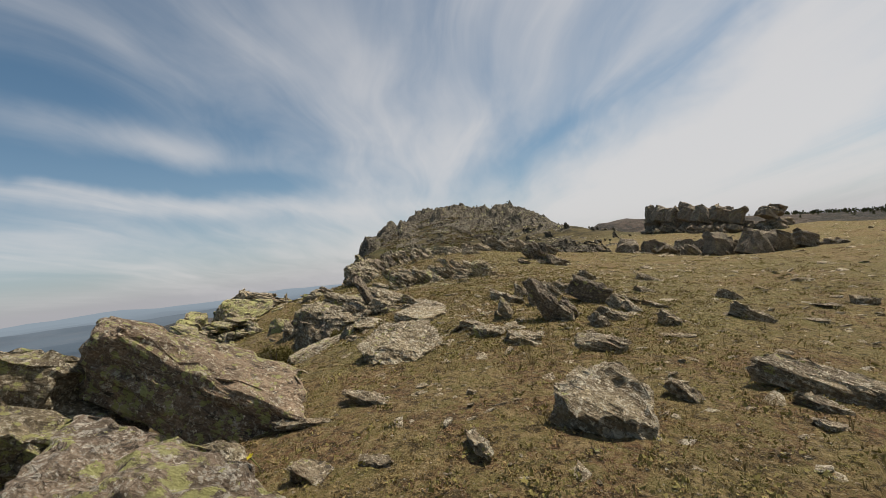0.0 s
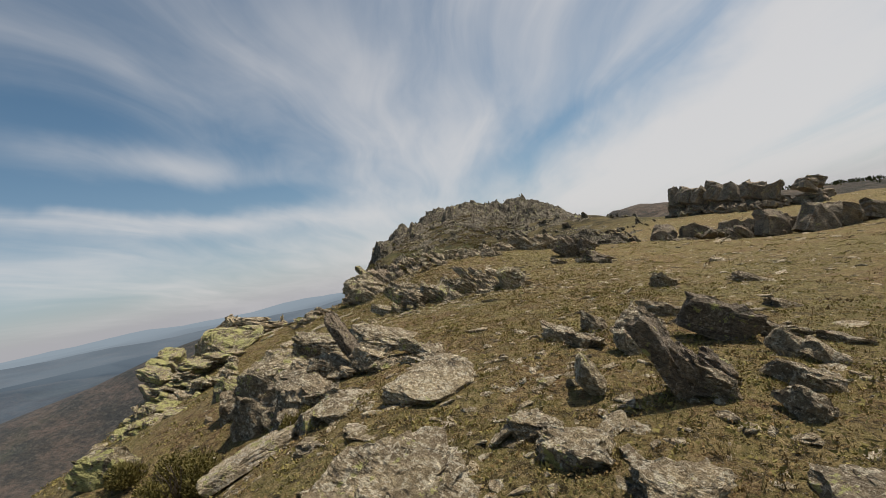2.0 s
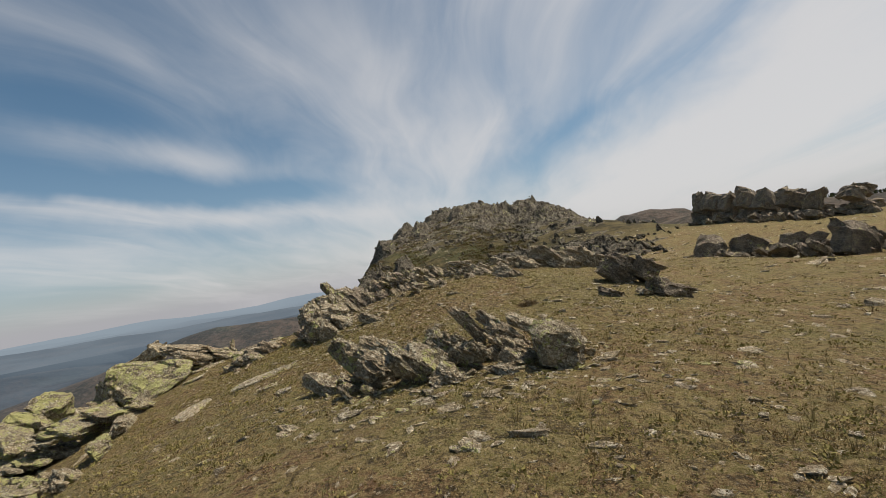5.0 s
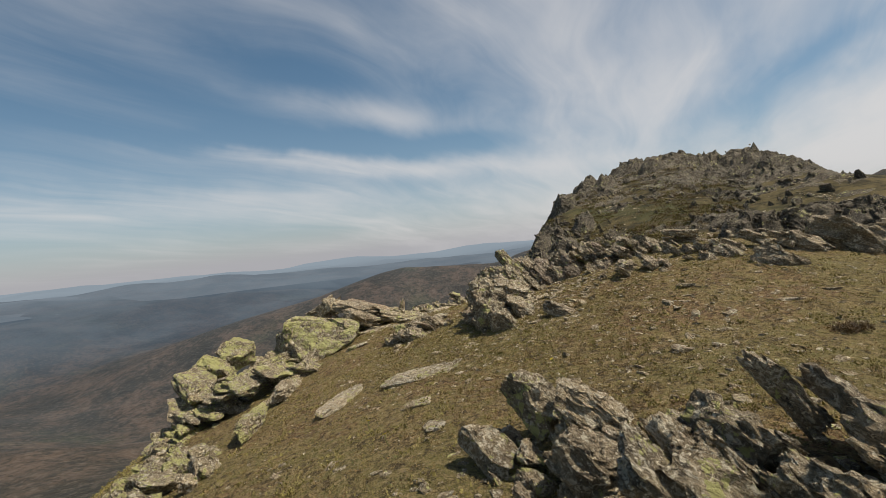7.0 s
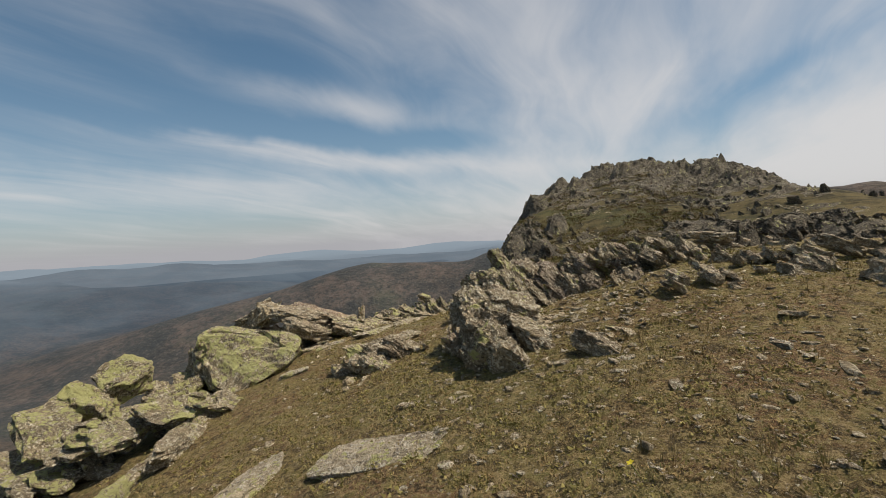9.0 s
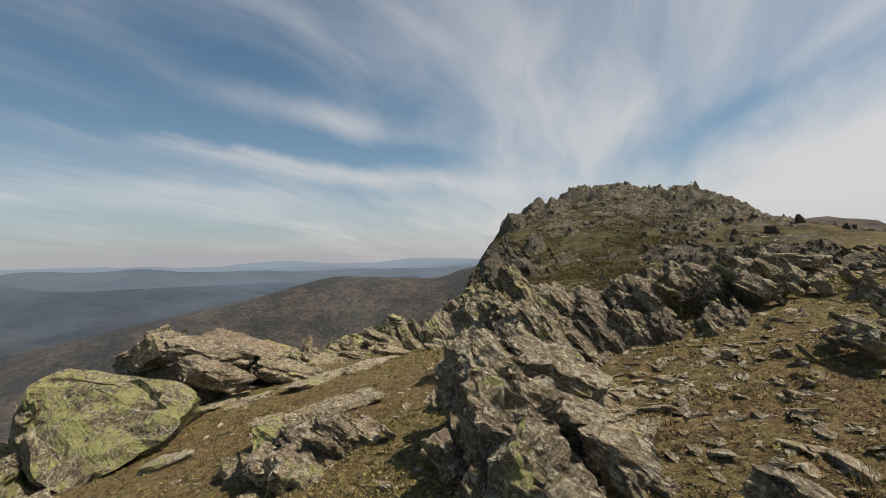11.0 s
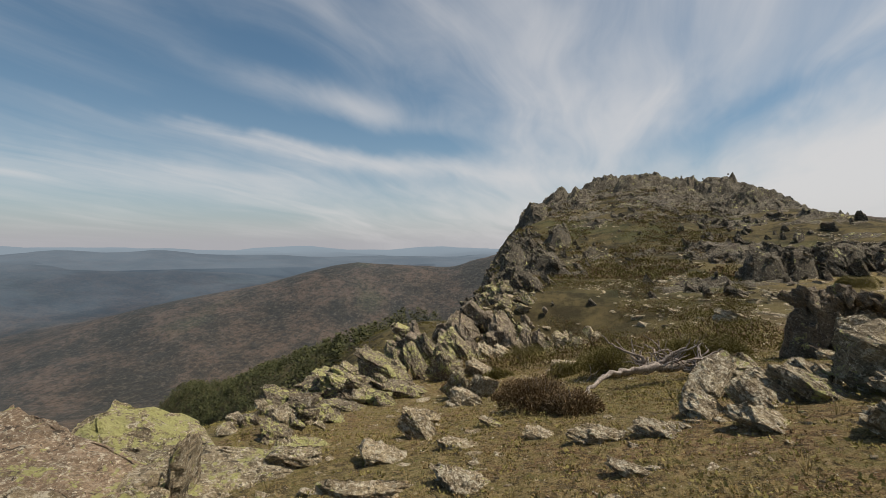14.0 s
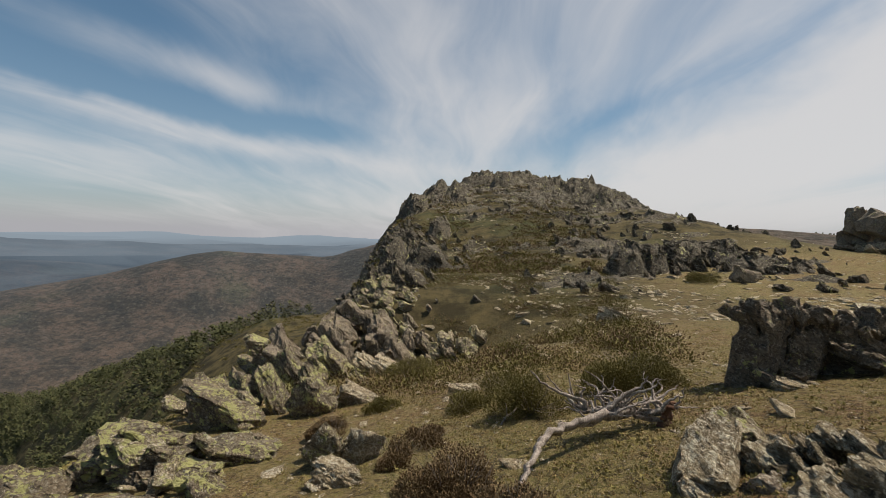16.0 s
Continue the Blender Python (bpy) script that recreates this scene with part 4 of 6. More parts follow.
thorny = outcrop("low dark broken rocks in stony turf", -1.0, 17.6)
rubble(thorny, 26, -1.7, 17.5, -0.4, 17.8, 0.4, 0.28, 0.34, 34, 0, [ROCK], 23)
rubble(thorny, 16, -0.3, 18.3, 0.6, 18.6, 0.4, 0.3, 0.24, 30, 0, [ROCK], 24)

# ---------------------------------------------------------------- lichened rocks along the drop
for x, y, l, w, h, dip, yaw, mat in ((-3.62, 14.62, 1.45, 0.46, 0.11, 8, 3, ROCK_SLAB), (-4.68, 14.45, 1.6, 0.32, 0.13, 10, 104, ROCK_SLAB), (-6.6, 17.15, 0.55, 0.26, 0.14, 12, 30, ROCK_SLAB), (-6.9, 18.5, 0.75, 0.26, 0.15, 14, 60, ROCK_SLAB),
                                     (-2.5, 13.0, 0.3, 0.2, 0.06, 6, 0, ROCK_SLAB), (-7.38, 18.65, 1.15, 0.34, 0.14, 16, 84, ROCK_SLAB), (-3.0, 13.6, 0.32, 0.25, 0.07, 6, 20, ROCK_SLAB), (-6.32, 19.3, 1.4, 0.46, 0.16, 8, 83, ROCK_SLAB), (-5.9, 20.1, 1.7, 0.34, 0.15, 8, 82, ROCK_SLAB), (-5.25, 17.95, 1.0, 0.5, 0.16, 8, 20, ROCK_PALE)):
    cy, sy = math.cos(radians(yaw)), math.sin(radians(yaw))
    along = [float(surface_z(x + k * cy * l / 2, y + k * sy * l / 2)) for k in (-1, 1)]
    across = [float(surface_z(x - k * sy * w, y + k * cy * w)) for k in (-1, 1)]
    boulder(x, y, l * 1.05, w * 1.15, h * 1.1, 3 - math.degrees(math.atan((along[1] - along[0]) / l)), yaw, math.degrees(math.atan((across[1] - across[0]) / (2 * w))), 0.12, mat, "slab", "long flat pale slab lying on the turf", "long slabs", layers=3, ragged=0.55)
tuft = outcrop("small shattered schist outcrop with dry tufts", -5.0, 16.9)
bed(tuft, -5.1, 17.1, -0.75, 0.9, 0.7, 0.3, 20, 10, 0, ROCK_YELLOW)
bed(tuft, -4.8, 17.4, -0.72, 0.9, 0.5, 0.2, 14, 10, 0, ROCK_PALE)
bed(tuft, -4.75, 16.75, -0.72, 0.6, 0.5, 0.3, 26, 0, 0, ROCK)
bed(tuft, -5.3, 17.5, -0.78, 1.0, 0.7, 0.3, 16, 12, 0, ROCK_PALE)
rubble(tuft, 50, -5.5, 16.8, -4.3, 17.2, 0.4, 0.36, 0.32, 30, 0, [ROCK, ROCK_SPOTTED, ROCK_PALE], 31)

brink = outcrop("yellow-lichened cliff blocks on the brink of the valley", -8.0, 17.2)
bed(brink, -7.9, 17.5, -1.02, 2.0, 1.7, 1.25, 22, -8, 32, ROCK_YELLOW, 0.6)
bed(brink, -8.75, 17.5, -1.0, 1.1, 1.2, 1.2, 14, 0, 0, ROCK_SPOTTED)
bed(brink, -7.9, 18.95, -0.44, 1.9, 0.9, 0.32, 14, 22, 0, ROCK)
bed(brink, -8.5, 18.8, -0.35, 0.5, 0.7, 0.7, 50, 10, 0, ROCK_PALE)
bed(brink, -9.0, 18.9, -0.55, 1.2, 0.9, 0.4, -12, 10, 0, ROCK_PALE)
bed(brink, -7.6, 18.6, -0.62, 1.2, 0.7, 0.35, 20, 15, 0, ROCK)
bed(brink, -7.1, 19.6, -0.84, 1.5, 1.0, 0.3, 18, 25, 0, ROCK_SPOTTED)
bed(brink, -7.55, 20.25, -0.85, 0.4, 0.5, 0.4, 56, 15, 0, ROCK)
bed(brink, -8.4, 20.0, -0.62, 2.0, 1.3, 0.3, 16, 10, 0, ROCK_BROWN, 0.7)
bed(brink, -7.6, 21.0, -1.08, 2.0, 1.3, 0.3, 10, 20, 0, ROCK_SPOTTED, 0.8)
bed(brink, -8.8, 21.2, -1.05, 1.9, 1.4, 0.4, 18, 0, 0, ROCK_YELLOW)
bed(brink, -7.4, 22.0, -1.3, 1.1, 0.7, 0.35, 14, 10, 0, ROCK_YELLOW)
bed(brink, -9.15, 16.3, -0.92, 1.2, 1.0, 0.5, 22, -12, 6, ROCK_YELLOW, 1.0)
bed(brink, -9.0, 15.6, -1.12, 1.15, 0.9, 0.42, 22, -10, 5, ROCK_YELLOW, 1.1)
bed(brink, -8.7, 14.95, -1.28, 1.3, 0.9, 0.36, 20, -6, 5, ROCK_YELLOW, 1.1)
bed(brink, -8.6, 14.75, -1.65, 1.3, 1.1, 0.45, 24, 0, 10, ROCK_SPOTTED, 0.9)
bed(brink, -8.7, 15.5, -1.75, 1.7, 1.9, 1.1, 14, 0, 6, ROCK_SPOTTED, 1.0)
bed(brink, -8.5, 16.6, -1.6, 1.5, 1.4, 1.1, 14, 0, 6, ROCK_YELLOW, 1.0)
bed(brink, -8.3, 18.6, -1.05, 1.6, 1.2, 0.8, 14, 0, 4, ROCK, 1.0)
bed(brink, -8.35, 16.55, -1.35, 0.5, 1.3, 0.3, 40, 10, 20, ROCK_YELLOW)
bed(brink, -6.8, 14.75, -1.62, 0.4, 2.1, 0.24, 34, 16, 8, ROCK_PALE)
bed(brink, -8.1, 14.2, -2.1, 1.2, 1.0, 0.6, 22, 0, 0, ROCK_YELLOW)
rubble(brink, 80, -8.9, 14.2, -8.7, 19.4, 0.6, 0.8, 0.55, 20, 0, [ROCK_YELLOW, ROCK_SPOTTED, ROCK_YELLOW], 41, 0.2)
rubble(brink, 80, -8.3, 14.3, -7.2, 16.2, 0.45, 0.6, 0.75, 18, 0, [ROCK_YELLOW, ROCK_SPOTTED], 42, 0.18)
rubble(brink, 50, -8.6, 18.2, -7.2, 20.4, 0.5, 0.5, 0.55, 20, 10, [ROCK_SPOTTED, ROCK_YELLOW, ROCK_PALE], 45)
bed(brink, -6.05, 13.95, -1.32, 1.6, 0.3, 0.26, 4, 118, 0, ROCK_YELLOW, 0.8)
bed(brink, -6.75, 15.3, -1.32, 1.5, 0.32, 0.26, 4, 116, 0, ROCK_PALE, 0.8)
bed(brink, -7.5, 20.6, -0.72, 0.16, 0.5, 0.55, 10, 20, 0, ROCK)
bed(brink, -7.15, 21.5, -1.02, 0.8, 0.4, 0.16, 12, 35, 0, ROCK_SPOTTED)
lower = outcrop("blocky lichened ledges below the turf's edge", -6.8, 13.0)
bed(lower, -6.35, 13.35, -1.62, 0.75, 0.6, 0.3, 10, 10, 0, ROCK_SPOTTED)
bed(lower, -5.9, 13.15, -1.6, 0.7, 0.6, 0.3, 24, 0, 0, ROCK_YELLOW)
bed(lower, -7.2, 13.7, -1.95, 1.4, 0.5, 0.3, 16, 55, 0, ROCK_YELLOW)
rubble(lower, 40, -7.6, 13.4, -5.2, 12.3, 0.6, 0.48, 0.42, 24, 0, [ROCK_YELLOW, ROCK_YELLOW, ROCK_SPOTTED, ROCK_PALE], 43)
rubble(lower, 24, -7.4, 11.6, -5.0, 10.0, 0.6, 0.5, 0.35, 24, 0, [ROCK_YELLOW, ROCK_SPOTTED], 44)

# ---------------------------------------------------------------- past the shoulder
for label, seed, pts in (("lichened ledges stepping down to the valley", 51, (-9.6, 23.4, -7.6, 22.6, 26, 0.55, 0.5)), ("broad ledge of lichened schist above the valley", 52, (-10.6, 26.0, -8.2, 25.2, 34, 0.6, 0.7)),
                         ("grey ledges with yellow lichen", 53, (-11.3, 29.4, -9.4, 28.2, 26, 0.7, 0.9)), ("upright broken rocks on the edge of the saddle", 54, (-12.4, 33.5, -9.6, 31.0, 26, 0.9, 1.5))):
    home = outcrop(label, pts[0], pts[1])
    rubble(home, pts[4], pts[0], pts[1], pts[2], pts[3], 0.7, pts[5], pts[6], 26, 0, [ROCK_LEDGE, ROCK_LEDGE, ROCK_SPOTTED] if seed < 54 else [ROCK_DARK, ROCK_LEDGE], seed)
boulder(-8.3, 28.9, 1.2, 1.0, 0.9, 34, 0, 0, 0.36, ROCK_LEDGE, label="leaning lichened block above the valley")
boulder(-7.5, 29.5, 1.2, 0.8, 0.5, 22, 10, 0, 0.2, ROCK)
steps = outcrop("stacked yellow-lichened ledges over the wooded slope", -9.2, 25.8)
for x, y, dz, l, w, h, dip, yaw, mat in ((-9.2, 25.6, 0.3, 1.7, 1.1, 0.34, 12, 14, ROCK_LEDGE), (-8.7, 25.3, 0.05, 1.4, 0.9, 0.34, 14, 20, ROCK_LEDGE), (-9.9, 26.2, 0.35, 1.4, 1.2, 0.5, 18, 0, ROCK_LEDGE), (-8.4, 26.1, 0.22, 1.3, 0.9, 0.3, 16, 15, ROCK_LEDGE), (-10.2, 25.0, 0.1, 1.3, 1.0, 0.6, 20, 0, ROCK_LEDGE), (-9.6, 24.4, 0.0, 1.3, 0.9, 0.4, 14, 25, ROCK_LEDGE), (-8.5, 24.3, 0.05, 1.2, 0.6, 0.24, 12, 30, ROCK_LEDGE), (-10.0, 28.4, 0.45, 1.7, 1.2, 0.7, 18, 5, ROCK_LEDGE)):
    bed(steps, x, y, float(surface_z(x, y)) + dz, l, w, h, dip, yaw, 0, mat)
for x, y, dz, l, w, h, dip, yaw, mat in ((-9.4, 28.0, 0.3, 1.2, 0.9, 0.4, 24, 12, ROCK_LEDGE), (-9.9, 29.2, 0.45, 1.4, 0.8, 0.5, 62, 0, ROCK_LEDGE), (-9.3, 29.3, 0.4, 1.4, 0.7, 0.4, 64, 8, ROCK_LEDGE), (-10.5, 29.4, 0.4, 1.2, 0.8, 0.4, 60, 0, ROCK_LEDGE), (-8.9, 30.3, 0.35, 1.4, 0.9, 0.5, 58, 0, ROCK_LEDGE), (-9.6, 31.0, 0.4, 1.6, 1.0, 0.6, 56, 0, ROCK_LEDGE), (-9.4, 33.0, 0.5, 1.8, 1.2, 0.8, 50, 0, ROCK_LEDGE), (-8.5, 34.5, 0.4, 1.6, 1.0, 0.5, 30, 0, ROCK_PALE), (-7.7, 33.5, 0.25, 1.3, 0.8, 0.4, 24, 0, ROCK_PALE)):
    bed(steps, x, y, float(surface_z(x, y)) + dz, l, w, h, dip, yaw, 0, mat)
boulder(-6.85, 25.6, 0.5, 0.5, 0.55, 34, 0, 0, 0.45, ROCK_SPOTTED)
boulder(-6.45, 25.65, 0.55, 0.4, 0.5, 22, 8, 0, 0.45, ROCK_PALE)
boulder(-6.5, 24.9, 0.7, 0.5, 0.3, 22, 0, 0, 0.3, ROCK_PALE)
boulder(-7.0, 26.0, 0.7, 0.5, 0.4, 34, 0, 0, 0.35, ROCK)
boulder(-4.35, 22.2, 0.5, 0.35, 0.14, 12, 20, 0, 0.3, ROCK_PALE)
boulder(-5.3, 28.6, 0.8, 0.5, 0.2, 12, 10, 0, 0.3, ROCK_PALE)
spur = outcrop("pale tilted schist rib beside the dead root", -3.2, 24.0)
bed(spur, -3.25, 23.85, -0.52, 0.9, 0.6, 0.34, 34, -112, 0, ROCK_PALE, 0.6)
bed(spur, -3.1, 24.1, -0.6, 0.6, 0.45, 0.75, 8, -24, 4, ROCK, 0.8)
bed(spur, -2.92, 24.15, -0.5, 0.6, 0.55, 0.5, 30, -40, 10, ROCK_SPOTTED, 0.9)
bed(spur, -2.75, 23.75, -0.58, 0.7, 0.5, 0.34, 34, -50, 8, ROCK_PALE, 1.0)
bed(spur, -2.95, 23.5, -0.66, 0.5, 0.4, 0.4, 40, -40, 8, ROCK_WHITE)
bed(spur, -3.4, 23.5, -0.78, 0.6, 0.45, 0.2, 24, -50, 6, ROCK_PALE, 0.7)
bed(spur, -2.45, 23.35, -0.6, 0.7, 0.5, 0.3, 34, -45, 6, ROCK_WHITE)
for x, y, dz, l, w, h, dip, yaw, mat in ((-3.5, 22.75, 0.05, 0.7, 0.45, 0.22, 24, -40, ROCK_PALE), (-3.05, 22.85, 0.12, 0.8, 0.55, 0.26, 32, -45, ROCK_PALE), (-2.6, 22.9, 0.08, 0.8, 0.5, 0.24, 28, -40, ROCK_SPOTTED), (-2.1, 22.6, 0.05, 0.8, 0.5, 0.2, 20, -30, ROCK_PALE), (-3.9, 22.2, 0.03, 0.6, 0.4, 0.12, 12, -20, ROCK_PALE), (-3.2, 22.1, 0.04, 0.7, 0.45, 0.2, 22, -30, ROCK_PALE),
                                         (-2.5, 21.7, 0.0, 0.7, 0.5, 0.24, 26, -30, ROCK_PALE), (-4.45, 22.15, 0.03, 0.6, 0.3, 0.12, 10, 10, ROCK_PALE), (-2.1, 21.3, 0.0, 0.6, 0.4, 0.14, 14, -20, ROCK_PALE)):
    bed(spur, x, y, float(surface_z(x, y)) + dz, l, w, h, dip, yaw, 0, mat)
for x, y, l, w, h, dip, yaw in ((-6.35, 21.7, 0.55, 0.4, 0.16, 18, 10), (-5.35, 21.15, 0.55, 0.46, 0.09, 6, 20), (-6.35, 22.65, 0.45, 0.35, 0.28, 40, 0), (-6.0, 20.9, 0.8, 0.24, 0.14, 12, 48), (-5.0, 22.5, 0.4, 0.28, 0.1, 12, 0), (-5.75, 22.2, 0.5, 0.3, 0.1, 10, 30), (-4.2, 21.3, 0.4, 0.22, 0.08, 10, 0), (-6.7, 23.5, 0.6, 0.4, 0.22, 20, 15), (-5.6, 23.0, 0.35, 0.25, 0.1, 14, 0)):
    boulder(x, y, l, w, h, dip, yaw, 0, 0.45, ROCK_PALE, "stone", "pale broken schist stone on the saddle's path", "stones by the saddle", layers=3, cuts=7)
rubble(spur, 90, -3.0, 24.05, -1.5, 22.4, 0.3, 0.28, 0.34, 36, -42, [ROCK_PALE, ROCK_PALE, ROCK_SPOTTED], 61)
dusky = outcrop("dark crusted schist blocks standing in heath", -1.0, 26.4)
bed(dusky, -1.5, 26.4, -0.20, 0.75, 0.7, 1.35, 10, 0, 4, ROCK_DARK, 1.1)
bed(dusky, -0.85, 26.5, -0.22, 0.8, 0.7, 1.25, 14, 6, 4, ROCK_DARK, 1.1)
bed(dusky, -0.2, 26.6, -0.25, 0.8, 0.7, 1.2, 14, 0, 4, ROCK_DARK, 1.1)
bed(dusky, 0.45, 26.8, -0.30, 0.8, 0.7, 1.05, 18, 0, 4, ROCK_DARK, 1.1)
bed(dusky, -1.3, 25.95, -0.62, 0.9, 0.4, 0.26, 12, 0, 0, ROCK_PALE)
bed(dusky, -0.2, 25.9, -0.55, 0.8, 0.4, 0.24, 14, 5, 0, ROCK_PALE)
rubble(dusky, 30, -1.7, 26.3, 1.4, 26.6, 0.4, 0.45, 0.7, 26, 0, [ROCK_DARK], 62)
boulder(-2.05, 23.0, 1.0, 0.8, 0.75, 18, 0, 0, 0.35, ROCK_SPOTTED, label="mossy dark green-grey boulder", layers=3)
boulder(-0.9, 23.4, 1.0, 0.8, 0.5, 24, 0, 0, 0.35, ROCK)
boulder(-0.2, 37.8, 1.8, 1.2, 0.7, 18, 0, 0, 0.35, ROCK_PALE)
# ---------------------------------------------------------------- outcrops on the eastern back of the ridge
row = outcrop("row of dark weathered schist blocks across the grass", 13, 26)
for x, y, l, h in ((11.6, 29.8, 1.8, 1.5), (13.2, 29.4, 2.0, 1.4), (14.8, 28.6, 2.0, 1.4), (15.4, 26.2, 2.2, 1.6), (16.6, 25.2, 2.2, 1.7), (18.2, 25.4, 2.4, 1.2), (20.0, 26.0, 2.4, 0.9)):
    bed(row, x, y, float(surface_z(x, y)) + 0.50 * h, l, 1.3, h * 1.1, 24, 0, 0, ROCK_DARK)
rubble(row, 60, 10.5, 29.8, 22, 25.6, 1.0, 1.1, 0.9, 24, 0, [ROCK_DARK], 71)
castle = outcrop("long flat-topped schist outcrop on the skyline", 31, 60)
for x, y, top, l, h in ((30.0, 66.5, 5.2, 3.6, 3.2), (31.2, 64.5, 5.0, 3.8, 3.2), (30.8, 62.0, 4.6, 3.4, 3.0), (32.0, 60.0, 4.3, 3.6, 2.8), (32.0, 57.0, 3.7, 3.2, 2.6), (32.8, 54.5, 3.2, 3.0, 2.4), (33.0, 52.0, 2.6, 2.8, 2.2), (35.5, 51.0, 2.3, 2.2, 1.6), (37.5, 52.0, 2.2, 2.4, 1.4)):
    bed(castle, x, y, max(top - 0.5 * h, float(surface_z(x, y)) + 0.2 * h), l, 2.6, h, 24, 0, 0, ROCK_DARK, 1.3)
    bed(castle, x + 0.6, y + 0.8, float(surface_z(x, y)) + 0.3 * h, l * 1.2, 3.0, h, 20, 10, 0, ROCK_DARK, 1.2)
rubble(castle, 50, 29, 66, 36, 50, 1.6, 1.8, 1.6, 22, 0, [ROCK_DARK, ROCK], 72)

# ---------------------------------------------------------------- the rocky summit
def blades(home, count, spots, sizes, dip, mat, seed, k=3, stand=0.2, floor=None):
    """Broken fins of bedrock, too many to pick apart, joined into one part of an outcrop."""
    rng = np.random.RandomState(seed)
    shapes = [rock_shape(1.0, rng.uniform(0.5, 0.95), rng.uniform(0.28, 0.5), 1200 + 20 * seed + i, k, 8, 3, 1.25) for i in range(14)]
    x, y = spots(rng, count)
    z = (floor or surface_z)(x, y)
    verts, faces, base = [], [], 0
    for i in range(len(x)):
        p, f = shapes[rng.randint(14)]
        s = sizes[0] + (sizes[1] - sizes[0]) * rng.uniform() ** 2.4
        m = np.array(Euler((rng.normal(0, 0.28), radians(dip + rng.normal(0, 14)), radians(rng.normal(-5, 30)))).to_matrix())
        verts.append((p * s * np.array([1, rng.uniform(0.7, 1.2), 1])) @ m.T + (x[i], y[i], z[i] + stand * s))
        faces.append(f + base)
        base += len(p)
    ob = new("crag", mesh_from("crag", np.concatenate(verts), np.concatenate(faces), mat))
    ob.parent = home
    ob.matrix_basis = home.matrix_world.inverted()
    tagged(ob, kind="stuff")
    return ob


def crag_height(x, y, cover, amp, seed, towers=()):
    """Bedrock that breaks through a slope in tilted blades, steep on the west and south, and stands up in steep-sided towers. Gives its height and how bare it is."""
    p = np.stack([x, y, 0 * x], 1)
    mask = np.clip(cover(x, y), 0, 1)
    z = surface_z(x, y) - 0.25 - 0.2 * amp * mask
    for period, share, turn, sd in ((5.2, 0.8, 0.35, 1), (2.3, 0.5, -0.25, 2), (1.05, 0.3, 0.1, 3), (4.4, 0.75, 1.35, 4), (2.0, 0.5, 1.75, 5), (0.9, 0.22, 1.5, 6)):
        warp = 2.2 * fbm(p / (period * 1.6), 3, seed + sd)
        u = (x * math.cos(turn) + y * math.sin(turn)) / period + warp
        v = (y * math.cos(turn) - x * math.sin(turn)) / (period * 1.5) + 1.5 * fbm(p / (period * 2), 2, seed + 7 + sd)
        iu, iv = np.floor(u).astype(np.int64), np.floor(v).astype(np.int64)
        z = z + mask * amp * share * lattice(iu, iv, 0 * iu, seed + sd) ** 1.3 * (1 - (u - iu)) ** 0.8
    z = z + mask * 0.35 * amp * fbm(p * 0.8, 4, seed + 31)
    for cx, cy, rx, ry, tall in towers:
        d = np.hypot((x - cx) / rx, (y - cy) / ry) + 0.7 * fbm(p / 2.6, 4, seed + 41) + 0.3 * fbm(p / 0.9, 3, seed + 45)
        z = z + tall * ramp(1 - d, 0, 0.5) + 0.6 * ramp(1 - d, 0, 0.2) * tall * fbm(p / 1.3, 3, seed + 47)
        mask = np.maximum(mask, ramp(1.25 - d, 0, 0.2))
    return z, mask


def crag(home, x0, x1, y0, y1, step, cover, amp, seed, towers=(), fins=0, sizes=(0.5, 1.6), mat=None):
    """A stretch of crag as one sheet, bristling with broken fins."""
    gx, gy = np.meshgrid(np.arange(x0, x1, step), np.arange(y0, y1, step))
    z, mask = crag_height(gx.ravel(), gy.ravel(), cover, amp, seed, towers)
    idx = np.arange(gx.size).reshape(gx.shape)
    quads = np.stack([idx[:-1, :-1], idx[:-1, 1:], idx[1:, 1:], idx[1:, :-1]], -1).reshape(-1, 4)
    quads = quads[(mask[quads] > 0.08).any(1)]
    used, inverse = np.unique(quads, return_inverse=True)
    pts = np.stack([gx.ravel(), gy.ravel(), z], 1)[used]
    ob = new("crag", mesh_from("crag", pts, inverse.reshape(-1, 4), mat or ROCK_CRAG))
    ob.parent = home
    ob.matrix_basis = home.matrix_world.inverted()
    if fins:
        bare = pts[mask[used] > 0.45]

        def spots(rng, count):
            k = rng.randint(0, len(bare), count)
            return bare[k, 0] + rng.uniform(-0.2, 0.2, count), bare[k, 1] + rng.uniform(-0.2, 0.2, count)

        blades(home, fins, spots, sizes, 56, mat or ROCK_CRAG, seed % 97 + 30, 2, -0.1, lambda x, y: crag_height(x, y, cover, amp, seed, towers)[0])
    return ob


def summit_cover(x, y):
    p = np.stack([x, y, 0 * x], 1)
    top = ramp(y, 84, 104) * ramp(x, -33, -26) * (1 - ramp(x, 29, 36))
    bluffs = 1.4 * bell(x, y, 22, 122, 8, 14) + 1.0 * bell(x, y, 2, 126, 10, 10)
    return top * (0.85 + 2.2 * fbm(p * 0.11, 3, 61)) + 0.5 * bluffs


def rib_cover(x, y):
    p = np.stack([x * 0.55, y, 0 * x], 1)
    west = ramp(rim_x(y) + 5.0 - x, -1.0, 3.0) * ramp(x - rim_x(y), -9, -3)
    return np.maximum(west * (0.6 + 2.0 * fbm(p * 0.2, 3, 62)), 5.0 * (fbm(p * 0.16, 4, 63) - 0.085)) * ramp(y, 40, 52) * (1 - ramp(x, 16, 24))


